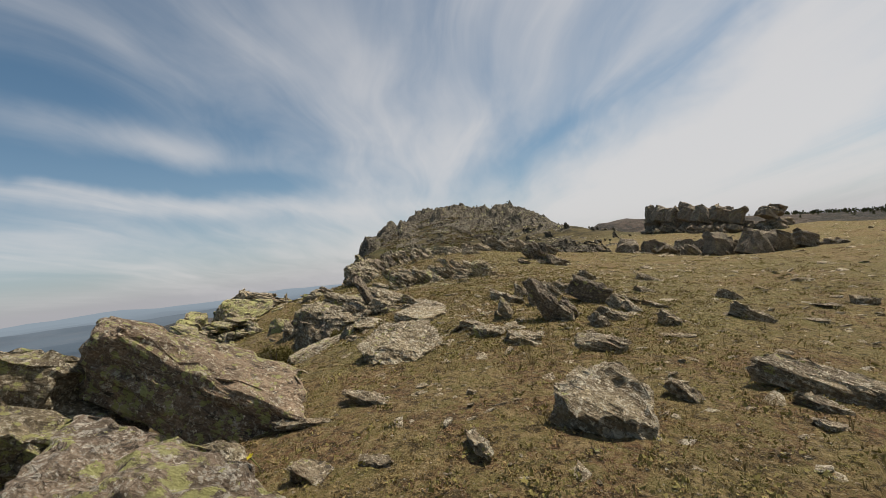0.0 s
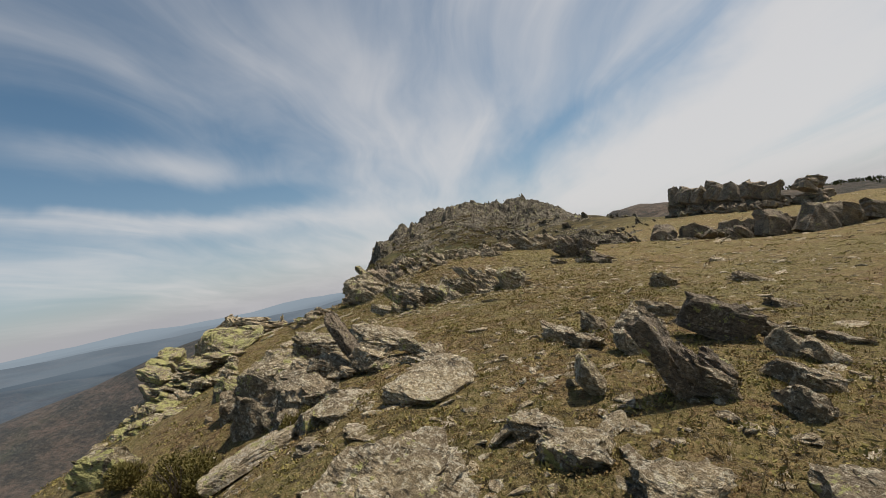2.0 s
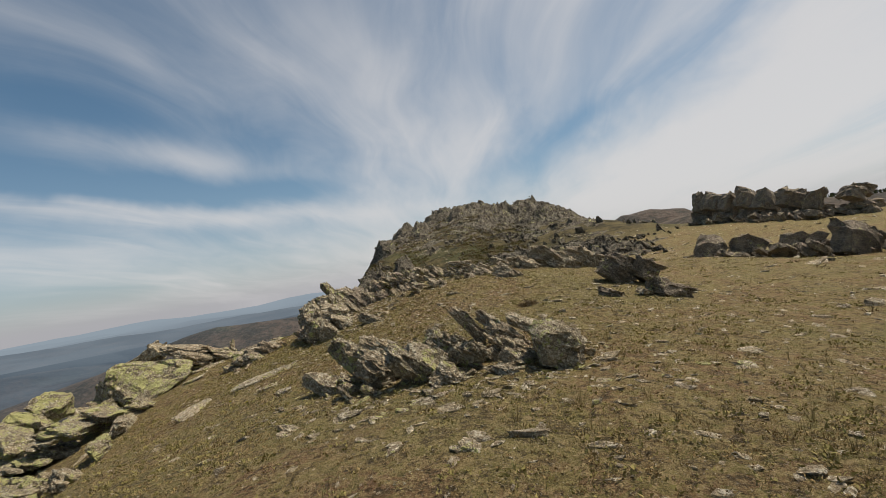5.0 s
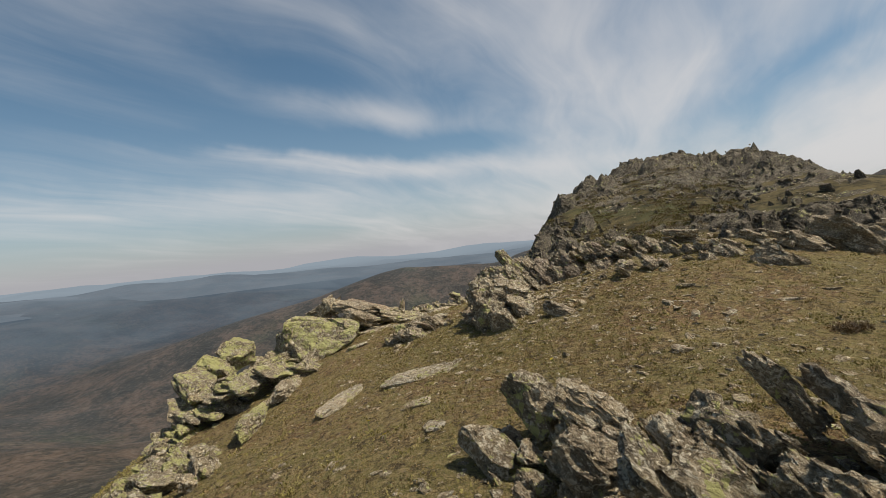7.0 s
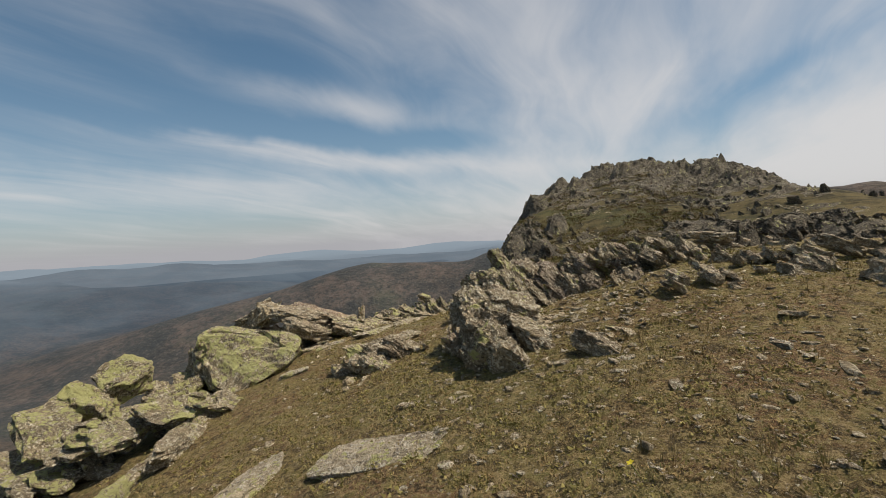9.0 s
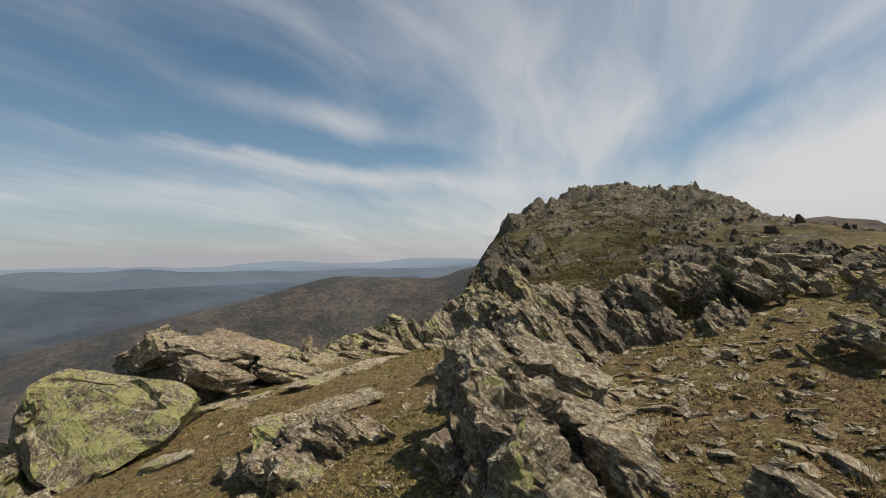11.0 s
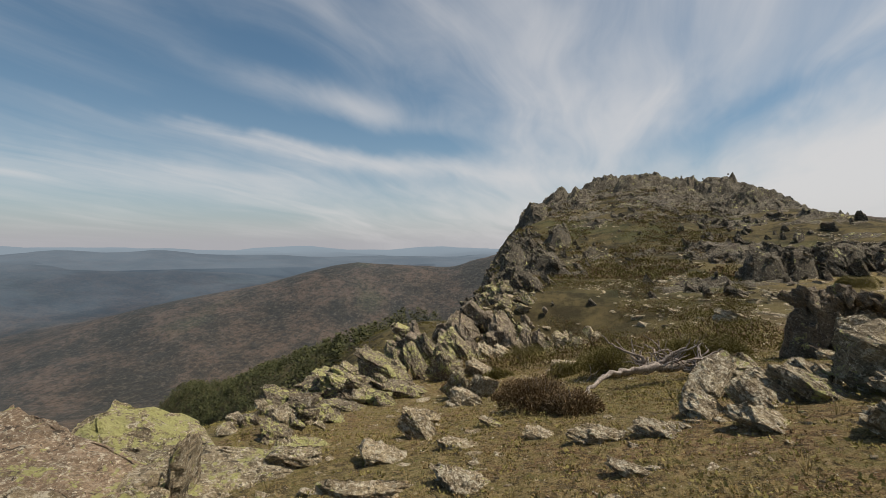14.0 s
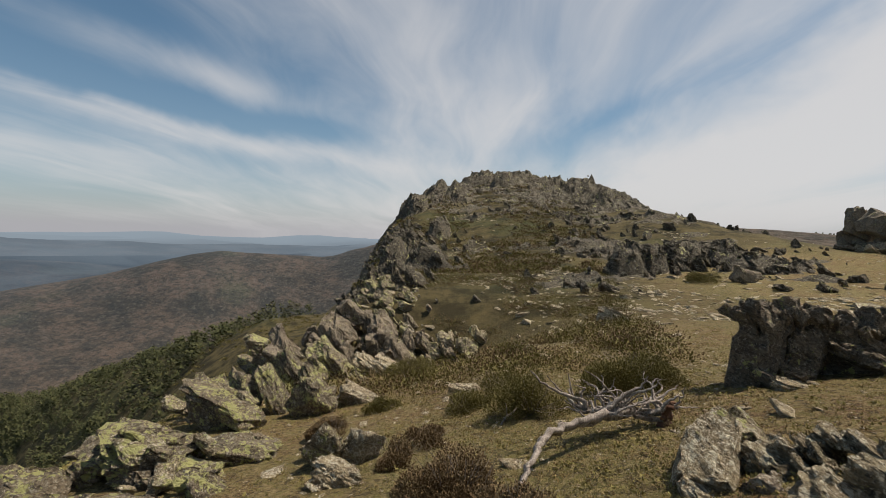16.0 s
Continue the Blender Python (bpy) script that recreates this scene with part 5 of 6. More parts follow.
summit = outcrop("craggy domed summit of jagged grey schist", 0, 132)
crag(summit, -35, 38, 84, 143, 0.5, summit_cover, 1.4, 610, ((18.5, 121, 9.0, 6.0, 0.7), (13.0, 117, 4.4, 4.5, 2.6), (17.5, 108, 4.6, 3.0, 1.6), (22.0, 107, 2.6, 2.6, 1.0), (3, 127, 7.5, 5, 1.8), (-7, 124, 5.0, 4, 1.8), (-17, 120, 4.0, 5, 2.4), (-22, 114, 2.5, 4, 2.2), (8, 117, 2.5, 3, 2.0), (-2, 114, 3, 3, 1.8), (-11, 111, 2.5, 3, 1.8)), 3400, (0.35, 0.9))
ribs = outcrop("jagged schist ribs crossing the summit's heath", 0, 80)
crag(ribs, -30, 24, 40, 122, 0.5, rib_cover, 1.4, 640, ((-17, 96, 2.2, 4, 2.6), (-11, 78, 1.8, 3, 2.2), (-13.6, 62, 1.4, 3, 2.2), (-9.4, 55, 1.5, 2.0, 1.8)), 2600, (0.4, 1.6))


bluff = outcrop("grey cliff face at the foot of the summit", 8.0, 56.0)
crag(bluff, 1, 22, 48, 70, 0.3, lambda x, y: 0.7 * bell(x, y, 6, 54, 3, 2) + 0.5 * bell(x, y, 12, 60, 5, 3), 0.5, 670, ((4.7, 52.4, 1.4, 1.5, 2.0), (6.4, 53.8, 1.7, 1.6, 2.3), (8.6, 56.6, 2.0, 1.8, 2.1), (11.6, 59.6, 2.0, 1.5, 1.6), (15.5, 62.5, 2.4, 1.4, 1.3)), 500, (0.35, 1.1), ROCK_CRAG)
boulder(9.4, 54.6, 2.0, 1.0, 0.4, 10, 20, 0, 0.3, ROCK_PALE)
boulder(10.4, 48.3, 2.1, 1.0, 1.2, 20, 0, 0, 0.35, ROCK_DARK)


def picked(x, y, period, least, seed):
    return fbm(np.stack([x, y, 0 * x], 1) / period, 3, seed) > least


def on_top(rng, count):
    x, y = rng.uniform(-25, 14, count), 134 - 42 * rng.uniform(0, 1, count) ** 1.1
    k = picked(x, y, 8, -0.05 + 0.0018 * (128 - y), 71) | (y > 128)
    return x[k], y[k]


def on_shoulder(rng, count):
    return rng.normal(18.5, 4.0, count), 132 - 30 * rng.uniform(0, 1, count) ** 1.3


def on_rim(rng, count):
    y = 46 + 82 * rng.uniform(0, 1, count)
    x = rim_x(y) + rng.normal(1.2, 1.9, count) + 0.03 * (y - 30)
    k = picked(x, y, 6, -0.09, 72)
    return x[k], y[k]


def by_saddle(rng, count):
    y = 31 + 17 * rng.uniform(0, 1, count)
    return rim_x(y) + rng.normal(2.0, 1.2, count), y


def on_slope(rng, count):
    y = 44 + 74 * rng.uniform(0, 1, count)
    x = rim_x(y) + 3 + rng.uniform(0, 1, count) * (0.42 * (y - 30) + 8 - rim_x(y))
    k = picked(x, y, 6, 0.02, 73)
    return x[k], y[k]


def on_ribs(rng, count):
    y = 48 + 66 * rng.uniform(0, 1, count)
    x = rim_x(y) + 1 + rng.uniform(0, 1, count) * (0.42 * (y - 30) + 8 - rim_x(y))
    k = picked(x, y, 9, 0.06, 75) | (x < rim_x(y) + 3)
    return x[k], y[k]


def round_about(cx, cy, rx, ry):
    return lambda rng, count: (rng.normal(cx, rx, count), rng.normal(cy, ry, count))


blades(summit, 900, on_top, (0.5, 1.3), 60, ROCK_CRAG, 1, 2, 0.05)
blades(summit, 160, on_shoulder, (0.6, 1.5), 60, ROCK_CRAG, 2, 3, 0.1)
blades(castle, 240, lambda rng, c: (29.5 + 5 * rng.uniform(0, 1, c), 67 - 17 * rng.uniform(0, 1, c)), (0.5, 1.8), 40, ROCK_DARK, 11, 3, 0.3)
blades(row, 160, lambda rng, c: (rng.uniform(11, 19, c), 29.8 - 0.5 * rng.uniform(0, 9, c)), (0.25, 1.1), 44, ROCK_DARK, 12, 3, 0.4)
blades(ribs, 1100, on_rim, (0.4, 1.6), 58, ROCK_CRAG, 4, 3, 0.25)
blades(ribs, 500, on_slope, (0.3, 1.3), 46, ROCK_CRAG, 5, 2)
blades(ribs, 300, on_ribs, (0.9, 2.6), 62, ROCK_CRAG, 14, 3, 0.08)
blades(ribs, 160, by_saddle, (0.3, 1.2), 38, ROCK_LEDGE, 17, 5, 0.15)
blades(ribs, 160, by_saddle, (0.3, 1.4), 46, ROCK_LEDGE, 18, 5, 0.15)
blades(dusky, 120, lambda rng, c: (rng.uniform(-1.8, 0.8, c), rng.normal(26.5, 0.16, c)), (0.2, 0.6), 70, ROCK_DARK, 16, 5, 0.1, lambda x, y: 0.05 + 0.06 * np.sin(5 * x) - 0.08 * x)
blades(ribs, 60, round_about(-10.4, 40.5, 1.7, 1.2), (0.6, 2.2), 56, ROCK_DARK, 6, 5, 0.5)
blades(ribs, 30, round_about(-7.0, 40.5, 0.9, 0.6), (0.5, 1.4), 44, ROCK_SPOTTED, 7, 5, 0.4)
blades(ribs, 70, round_about(13, 61, 5, 2.0), (0.5, 1.5), 46, ROCK_CRAG, 10, 5, 0.2)


# ---------------------------------------------------------------- strewn stones
def strewn(name, label, count, spots, sizes, mat, seed, k=3):
    """Many small rocks in one mesh, too many to count."""
    rng = np.random.RandomState(seed)
    shapes = [rock_shape(1.0, 0.75, 0.20, 900 + i, k, 6, 3, 0.7) for i in range(9)]
    verts, faces, base = [], [], 0
    x, y = spots(rng, count)
    z = surface_z(x, y)
    for i in range(count):
        p, f = shapes[rng.randint(9)]
        s = rng.uniform(*sizes) * (1 if rng.uniform() > 0.12 else 1.8)
        m = np.array(Euler((rng.normal(0, 0.12), rng.normal(0.12, 0.15), rng.uniform(0, 6.28))).to_matrix())
        verts.append((p * np.array([1, rng.uniform(0.5, 1), rng.uniform(0.5, 1.2)]) * s) @ m.T + (x[i], y[i], z[i] + 0.02 * s))
        faces.append(f + base)
        base += len(p)
    ob = new(name, mesh_from(name, np.concatenate(verts), np.concatenate(faces), mat))
    return tagged(ob, label, "stones", kind="stuff")


def along_way(rng, count, near=0.35, reach=5.0):
    """Spots on both sides of the walk, thicker close by."""
    t = rng.uniform(-0.05, 1.25, count)
    wy = 26 * t
    wx = np.interp(wy, (0, 8, 12, 16, 21, 30), (0.6, 0.2, -1.6, -3.2, -4.8, -4.5))
    x = wx + rng.normal(0.8, reach, count)
    return np.maximum(x, rim_x(wy) + 0.6), wy + rng.normal(0, 0.8, count)


def upper_slope(rng, count):
    return rng.normal(-1.0, 2.2, count), rng.uniform(13.5, 20.5, count)


def saddle(rng, count):
    y = rng.uniform(28, 120, count)
    return rng.uniform(-10, 22, count) - 0.1 * (y - 28), y


def pale_patches(rng, count):
    x, y = saddle(rng, 5 * count)
    k = np.nonzero(picked(x, y, 10, 0.06, 76))[0]
    k = np.resize(k, count)
    return x[k] + rng.normal(0, 0.3, count), y[k] + rng.normal(0, 0.3, count)


strewn("gravel", "pale chips of schist strewn over the turf", 1500, lambda rng, c: along_way(rng, c, 0, 3.2), (0.03, 0.10), ROCK_PALE, 81, 1)
strewn("gravel", "flat broken stones lying in the lower slope's turf", 900, lambda rng, c: (rng.uniform(-0.5, 9, c), rng.uniform(2.5, 17, c)), (0.05, 0.2), ROCK_PALE, 91, 2)
strewn("gravel", "broken stones strewn across the saddle", 450, lambda rng, c: (rng.uniform(-7.5, 1.0, c), rng.uniform(20.5, 34, c)), (0.05, 0.22), ROCK_PALE, 92, 2)
strewn("gravel", "broken slabs and chips round the heap", 420, lambda rng, c: (rng.normal(-0.2, 1.2, c), rng.normal(11.9, 0.6, c)), (0.05, 0.2), ROCK_SPOTTED, 93, 2)
strewn("gravel", "broken slabs and chips below the shoulder's wall", 420, lambda rng, c: (rng.normal(-2.4, 0.8, c), rng.normal(17.2, 1.0, c)), (0.05, 0.18), ROCK_PALE, 94, 2)
strewn("gravel", "chips below the rock rib", 350, lambda rng, c: (rng.normal(0.1, 1.3, c), rng.normal(6.4, 0.8, c)), (0.04, 0.16), ROCK_PALE, 95, 2)
strewn("gravel", "fine stone litter between the grass blades", 7000, lambda rng, c: along_way(rng, c, 0, 2.8), (0.010, 0.035), ROCK_PALE, 86, 1)
strewn("gravel", "small dark flakes and dead stalks on the soil", 3500, lambda rng, c: along_way(rng, c, 0, 3.2), (0.012, 0.05), ROCK, 87, 1)
strewn("gravel", "brown-grey stone flakes on bare soil", 1000, along_way, (0.04, 0.12), ROCK, 82, 1)
strewn("gravel", "dense flat stone flakes on the upper slope", 1300, upper_slope, (0.03, 0.11), ROCK_PALE, 83, 2)
strewn("gravel", "small stone litter on the upper slope", 3500, upper_slope, (0.012, 0.05), ROCK, 88, 1)
strewn("scree", "grey boulders scattered in heath on the summit's slope", 900, saddle, (0.2, 0.8), ROCK, 84, 2)
strewn("scree", "pale scree patches between heath cushions", 2600, lambda rng, c: pale_patches(rng, c), (0.15, 0.6), ROCK_PALE, 89, 1)
strewn("scree", "flat stones in the eastern grass", 1100, lambda rng, c: (rng.uniform(4, 40, c), rng.uniform(2, 70, c)), (0.08, 0.45), ROCK_PALE, 85, 2)

# ---------------------------------------------------------------- plants
def tufts(name, label, x, y, size, blades, mat, seed, lean=0.5, width=0.05):
    """Grass as crossed narrow blades, many to a tuft, in one mesh."""
    rng = np.random.RandomState(seed)
    count = len(x)
    z = surface_z(x, y) - 0.01
    m = count * blades
    bx, by, bz = (np.repeat(v, blades) for v in (x, y, z))
    s = np.repeat(size, blades) * rng.uniform(0.5, 1.2, m)
    a = rng.uniform(0, 2 * np.pi, m)
    off = rng.uniform(0, 0.35, m) * np.repeat(size, blades)
    bx, by = bx + np.cos(a) * off, by + np.sin(a) * off
    tilt = np.abs(rng.normal(0, lean, m))
    dx, dy = np.cos(a) * np.sin(tilt), np.sin(a) * np.sin(tilt)
    dz = np.cos(tilt)
    wx, wy = -np.sin(a) * s * width, np.cos(a) * s * width
    base0 = np.stack([bx - wx, by - wy, bz], 1)
    base1 = np.stack([bx + wx, by + wy, bz], 1)
    tip = np.stack([bx + dx * s * 1.2, by + dy * s * 1.2, bz + dz * s], 1)
    verts = np.stack([base0, base1, tip], 1).reshape(-1, 3)
    tris = np.arange(m * 3).reshape(-1, 3)
    return tagged(new(name, mesh_from(name, verts, tris, mat)), label, "grass", kind="stuff")


def turf_spots(count, seed, reach):
    rng = np.random.RandomState(seed)
    x, y = along_way(rng, count * 2, 0, reach)
    p = np.stack([x, y, 0 * x], 1)
    keep = fbm(p * 0.8, 3, 5) + 0.35 * rng.uniform(-1, 1, len(x)) > -0.02
    return x[keep][:count], y[keep][:count], rng


x, y, rng = turf_spots(46000, 201, 3.0)
tufts("grass", "short dry straw-coloured grass on the ridge", x, y, rng.uniform(0.02, 0.05, len(x)), 4, GRASS, 301, 1.3, 0.08)
x, y, rng = turf_spots(9000, 202, 8.0)
tufts("grass", "sparse dry grass on the wider slope", x, y, rng.uniform(0.03, 0.075, len(x)), 6, GRASS, 302, 1.25, 0.08)
x, y, rng = turf_spots(5200, 203, 3.0)
tufts("grass", "green tufts among the dry turf", x, y, rng.uniform(0.02, 0.05, len(x)), 10, GREEN_GRASS, 303, 1.2, 0.05)
x, y, rng = turf_spots(700, 204, 2.4)
tufts("grass", "taller dry bunches of grass by the rocks", x, y, rng.uniform(0.06, 0.16, len(x)), 36, GRASS, 304, 0.75, 0.014)


def mats(label, x, y, radius, leaves, leaf, mat, seed):
    """Ground-hugging cushions of tiny leaves, far too many to count, in one mesh."""
    rng = np.random.RandomState(seed)
    m = len(x) * leaves
    a, r = rng.uniform(0, 2 * np.pi, m), np.sqrt(rng.uniform(0, 1, m))
    rad = np.repeat(radius, leaves)
    px, py = np.repeat(x, leaves) + np.cos(a) * r * rad, np.repeat(y, leaves) + np.sin(a) * r * rad
    pz = np.repeat(surface_z(x, y), leaves) + rad * 0.34 * (1 - r * r) * rng.uniform(0.5, 1.1, m)
    out = np.stack([np.cos(a) * r, np.sin(a) * r, 0.5 + 0 * a], 1) + rng.normal(0, 0.5, (m, 3))
    out /= np.linalg.norm(out, axis=1)[:, None]
    side = np.cross(out, rng.normal(0, 1, (m, 3)))
    side /= np.linalg.norm(side, axis=1)[:, None]
    s = (leaf * rng.uniform(0.6, 1.5, m))[:, None]
    c = np.stack([px, py, pz], 1)
    verts = np.stack([c - side * s * 0.4, c + side * s * 0.4, c + out * s * 1.1], 1).reshape(-1, 3)
    return tagged(new("mat_plants", mesh_from("mat_plants", verts, np.arange(m * 3).reshape(-1, 3), mat)), label, "ground plants", kind="stuff")


x, y, rng = turf_spots(15000, 205, 2.6)
mats("low brown mat plants between stones", x, y, rng.uniform(0.02, 0.07, len(x)), 9, 0.015, MAT, 305)
x, y, rng = turf_spots(11000, 207, 2.6)
mats("low olive cushion plants in the turf", x, y, rng.uniform(0.02, 0.07, len(x)), 9, 0.015, OLIVE, 307)
x, y, rng = turf_spots(5000, 206, 8.0)
mats("brown and straw mats on the wider slope", x, y, rng.uniform(0.05, 0.16, len(x)), 20, 0.023, OLIVE, 306)


def spray(rng, centre, radius, height, count, leaf):
    """Small leaf-like slips on short twigs, packed in an uneven dome."""
    a = rng.uniform(0, 2 * np.pi, count)
    r = np.sqrt(rng.uniform(0, 1, count))
    bulge = 0.75 + 0.5 * fbm(np.stack([np.cos(a) * 1.6 + centre[0], np.sin(a) * 1.6 + centre[1], 0 * a], 1), 3, 7)
    u = rng.uniform(0, 1, count) ** 0.6
    px = centre[0] + np.cos(a) * r * radius * bulge
    py = centre[1] + np.sin(a) * r * radius * bulge
    pz = centre[2] + height * u * np.sqrt(np.clip(1 - r * r * 0.85, 0, 1)) * (0.7 + 0.6 * bulge * rng.uniform(0.6, 1, count)) * 0.8
    out = np.stack([np.cos(a) * r, np.sin(a) * r, 0.9 + 0 * a], 1) + rng.normal(0, 0.45, (count, 3))
    out /= np.linalg.norm(out, axis=1)[:, None]
    side = np.cross(out, rng.normal(0, 1, (count, 3)))
    side /= np.linalg.norm(side, axis=1)[:, None]
    s = (leaf * rng.uniform(0.6, 1.4, count))[:, None]
    c = np.stack([px, py, pz], 1)
    verts = np.stack([c - side * s * 0.32, c + side * s * 0.32, c + out * s * 1.15], 1).reshape(-1, 3)
    return verts, np.arange(count * 3).reshape(-1, 3)


def twigs(rng, centre, radius, height, count):
    """Thin three-sided stems that spread from the root."""
    verts, faces = [], []
    for _ in range(count):
        a, lean = rng.uniform(0, 6.28), rng.uniform(0.1, 1.0)
        ways = [np.array([0.0, 0.0, -0.03])]
        for step in range(1, 4):
            f = step / 3
            ways.append(np.array([math.cos(a + 0.3 * f) * radius * lean * f, math.sin(a + 0.3 * f) * radius * lean * f, height * f * (1 - 0.45 * lean * f)]) + rng.normal(0, 0.02, 3))
        for j, wv in enumerate(ways):
            t = 0.010 * height * (1.25 - j / 3) + 0.0015
            for b in range(3):
                verts.append(np.array(centre) + wv + np.array([math.cos(2.09 * b), math.sin(2.09 * b), 0]) * t)
        n0 = len(verts) - 12
        for j in range(3):
            for b in range(3):
                p, q = n0 + 3 * j + b, n0 + 3 * j + (b + 1) % 3
                faces.append((p, q, q + 3, p + 3))
    return np.array(verts), np.array(faces)


def shrub(x, y, radius, height, mat, leaves, label, seed, leaf=0.045):
    leaves, leaf = int(leaves * 1.7), leaf * 0.72
    rng = np.random.RandomState(seed)
    z = float(surface_z(x, y))
    home = new("shrub")
    home.matrix_world = pose(x, y, z)
    lobes, verts, faces, base = 7, [], [], 0
    for k in range(lobes):
        a, off = rng.uniform(0, 6.28), radius * 0.6 * math.sqrt(rng.uniform(0, 1))
        v, f = spray(rng, (math.cos(a) * off, math.sin(a) * off, 0.0), radius * rng.uniform(0.35, 0.6), height * rng.uniform(0.55, 1.1), leaves // lobes, leaf)
        verts.append(v)
        faces.append(f + base)
        base += len(v)
    v, f = np.concatenate(verts), np.concatenate(faces)
    ob = new("foliage", mesh_from("foliage", v, f, mat))
    ob.parent = home
    v, f = twigs(rng, (0, 0, 0), radius, height * 0.85, 40)
    ob = new("woody_base", mesh_from("woody_base", v, f, TWIG))
    ob.parent = home
    return tagged(home, label, "shrub")


shrub(-1.5, 6.95, 0.22, 0.22, BROOM, 2500, "green broom tucked behind a pale slab", 15, 0.025)
shrub(-2.4, 6.55, 0.48, 0.42, BROOM, 9000, "dark green dense shrub below the rock rib", 1, 0.03)
shrub(-3.2, 7.1, 0.3, 0.22, BROOM, 2600, "low green shrub beside flat slabs", 2, 0.03)
shrub(-5.2, 23.9, 0.68, 0.52, HEATHER, 14000, "dry brown heather bush on stony ground", 3, 0.03)
shrub(-4.75, 23.5, 0.4, 0.36, HEATHER, 4400, "dry brown heather bush with bare twigs", 4, 0.03)
shrub(-4.35, 26.5, 0.75, 0.55, BROOM, 12000, "yellow-green broom behind the dead root", 5, 0.03)
shrub(-4.7, 28.1, 0.6, 0.45, BROOM, 7000, "yellow-green broom growing through stones", 19, 0.03)
shrub(8.0, 48.2, 1.3, 0.8, BROOM, 6000, "dark green broom at the cliff's foot", 20, 0.05)
shrub(-2.9, 27.2, 1.0, 0.62, BROOM, 14000, "yellow-green broom spreading over the saddle", 6, 0.03)
shrub(-5.4, 27.3, 0.6, 0.35, BROOM, 5600, "low yellow-green broom beside the root", 7, 0.03)
shrub(-6.7, 31.0, 0.85, 0.72, BROOM, 9000, "rounded olive broom bush at the saddle's edge", 8, 0.03)
shrub(-6.0, 25.4, 0.4, 0.3, HEATHER, 3600, "brown heather tuft among stones", 16, 0.03)
shrub(-7.4, 27.2, 0.5, 0.35, HEATHER, 4600, "brown heather bush beside ledges", 17, 0.03)
shrub(-6.9, 28.4, 0.45, 0.3, BROOM, 4000, "low olive broom on the saddle", 18, 0.03)
shrub(-2.3, 28.4, 0.7, 0.4, BROOM, 5200, "low yellow-green broom in stony turf", 9, 0.03)
shrub(-1.6, 31.5, 0.8, 0.4, HEATHER, 4800, "dry brown heather cushion", 10, 0.03)
shrub(-4.2, 31.6, 0.8, 0.45, BROOM, 4800, "olive broom cushion in the saddle", 11, 0.03)
shrub(-7.2, 33.0, 0.8, 0.5, BROOM, 4800, "olive broom cushion in the saddle", 12, 0.03)
shrub(-5.7, 26.0, 0.45, 0.22, HEATHER, 3600, "low dry heather beside stones", 13, 0.03)
shrub(1.1, 15.2, 0.2, 0.1, HEATHER, 500, "small dry cushion plant in turf", 14, 0.03)


def cushions(name, label, spots, count, sizes, mat, seed, leaves=85):
    """Low shrubs seen from far off, all in one mesh."""
    rng = np.random.RandomState(seed)
    x, y = spots(rng, count)
    z = surface_z(x, y)
    verts, faces, base = [], [], 0
    for i in range(count):
        s = rng.uniform(*sizes)
        near = y[i] < 52 and s > 0.3
        v, f = spray(rng, (x[i], y[i], z[i] - 0.05), s, s * rng.uniform(0.5, 0.8), 4 * leaves if near else leaves, s * (0.07 if near else 0.18))
        verts.append(v)
        faces.append(f + base)
        base += len(v)
    return tagged(new(name, mesh_from(name, np.concatenate(verts), np.concatenate(faces), mat)), label, "shrubs", kind="stuff")


def heath_slope(rng, count):
    """Clumps of low shrubs on the slope between the rim's rocks and the grass."""
    y = 29 + 100 * rng.uniform(0, 1, 4 * count) ** 0.95
    west = rim_x(y) + 1.0
    x = west + rng.uniform(0, 1, 4 * count) * (-1.0 + 0.20 * (y - 30) - west)
    k = np.resize(np.nonzero(picked(x, y, 3.0, -0.07, 77))[0], count)
    return x[k] + rng.normal(0, 0.1, count), y[k] + rng.normal(0, 0.1, count)


cushions("heath", "yellow-green broom and heather covering the summit's slope", heath_slope, 2600, (0.3, 0.85), BROOM, 401, 30)
cushions("heath", "dry brown heather patches on the summit's slope", heath_slope, 2400, (0.3, 0.8), HEATHER, 402, 30)
cushions("heath", "scattered dry cushions in the eastern grass", lambda rng, c: (rng.uniform(3, 34, c), rng.uniform(6, 62, c)), 1100, (0.07, 0.22), HEATHER, 403, 30)
cushions("heath", "small tussocks on the trodden slope", lambda rng, c: along_way(rng, c, 0, 4.5), 1500, (0.04, 0.12), HEATHER, 404, 40)
cushions("heath", "small green cushion plants in the dry turf", lambda rng, c: along_way(rng, c, 0, 5.0), 1100, (0.04, 0.12), BROOM, 406, 40)
cushions("heath", "scrub clothing the steep valley side", lambda rng, c: (-16 - 50 * rng.uniform(0, 1, c) ** 1.3, rng.uniform(22, 110, c)), 900, (0.4, 1.0), BROOM, 405, 60)


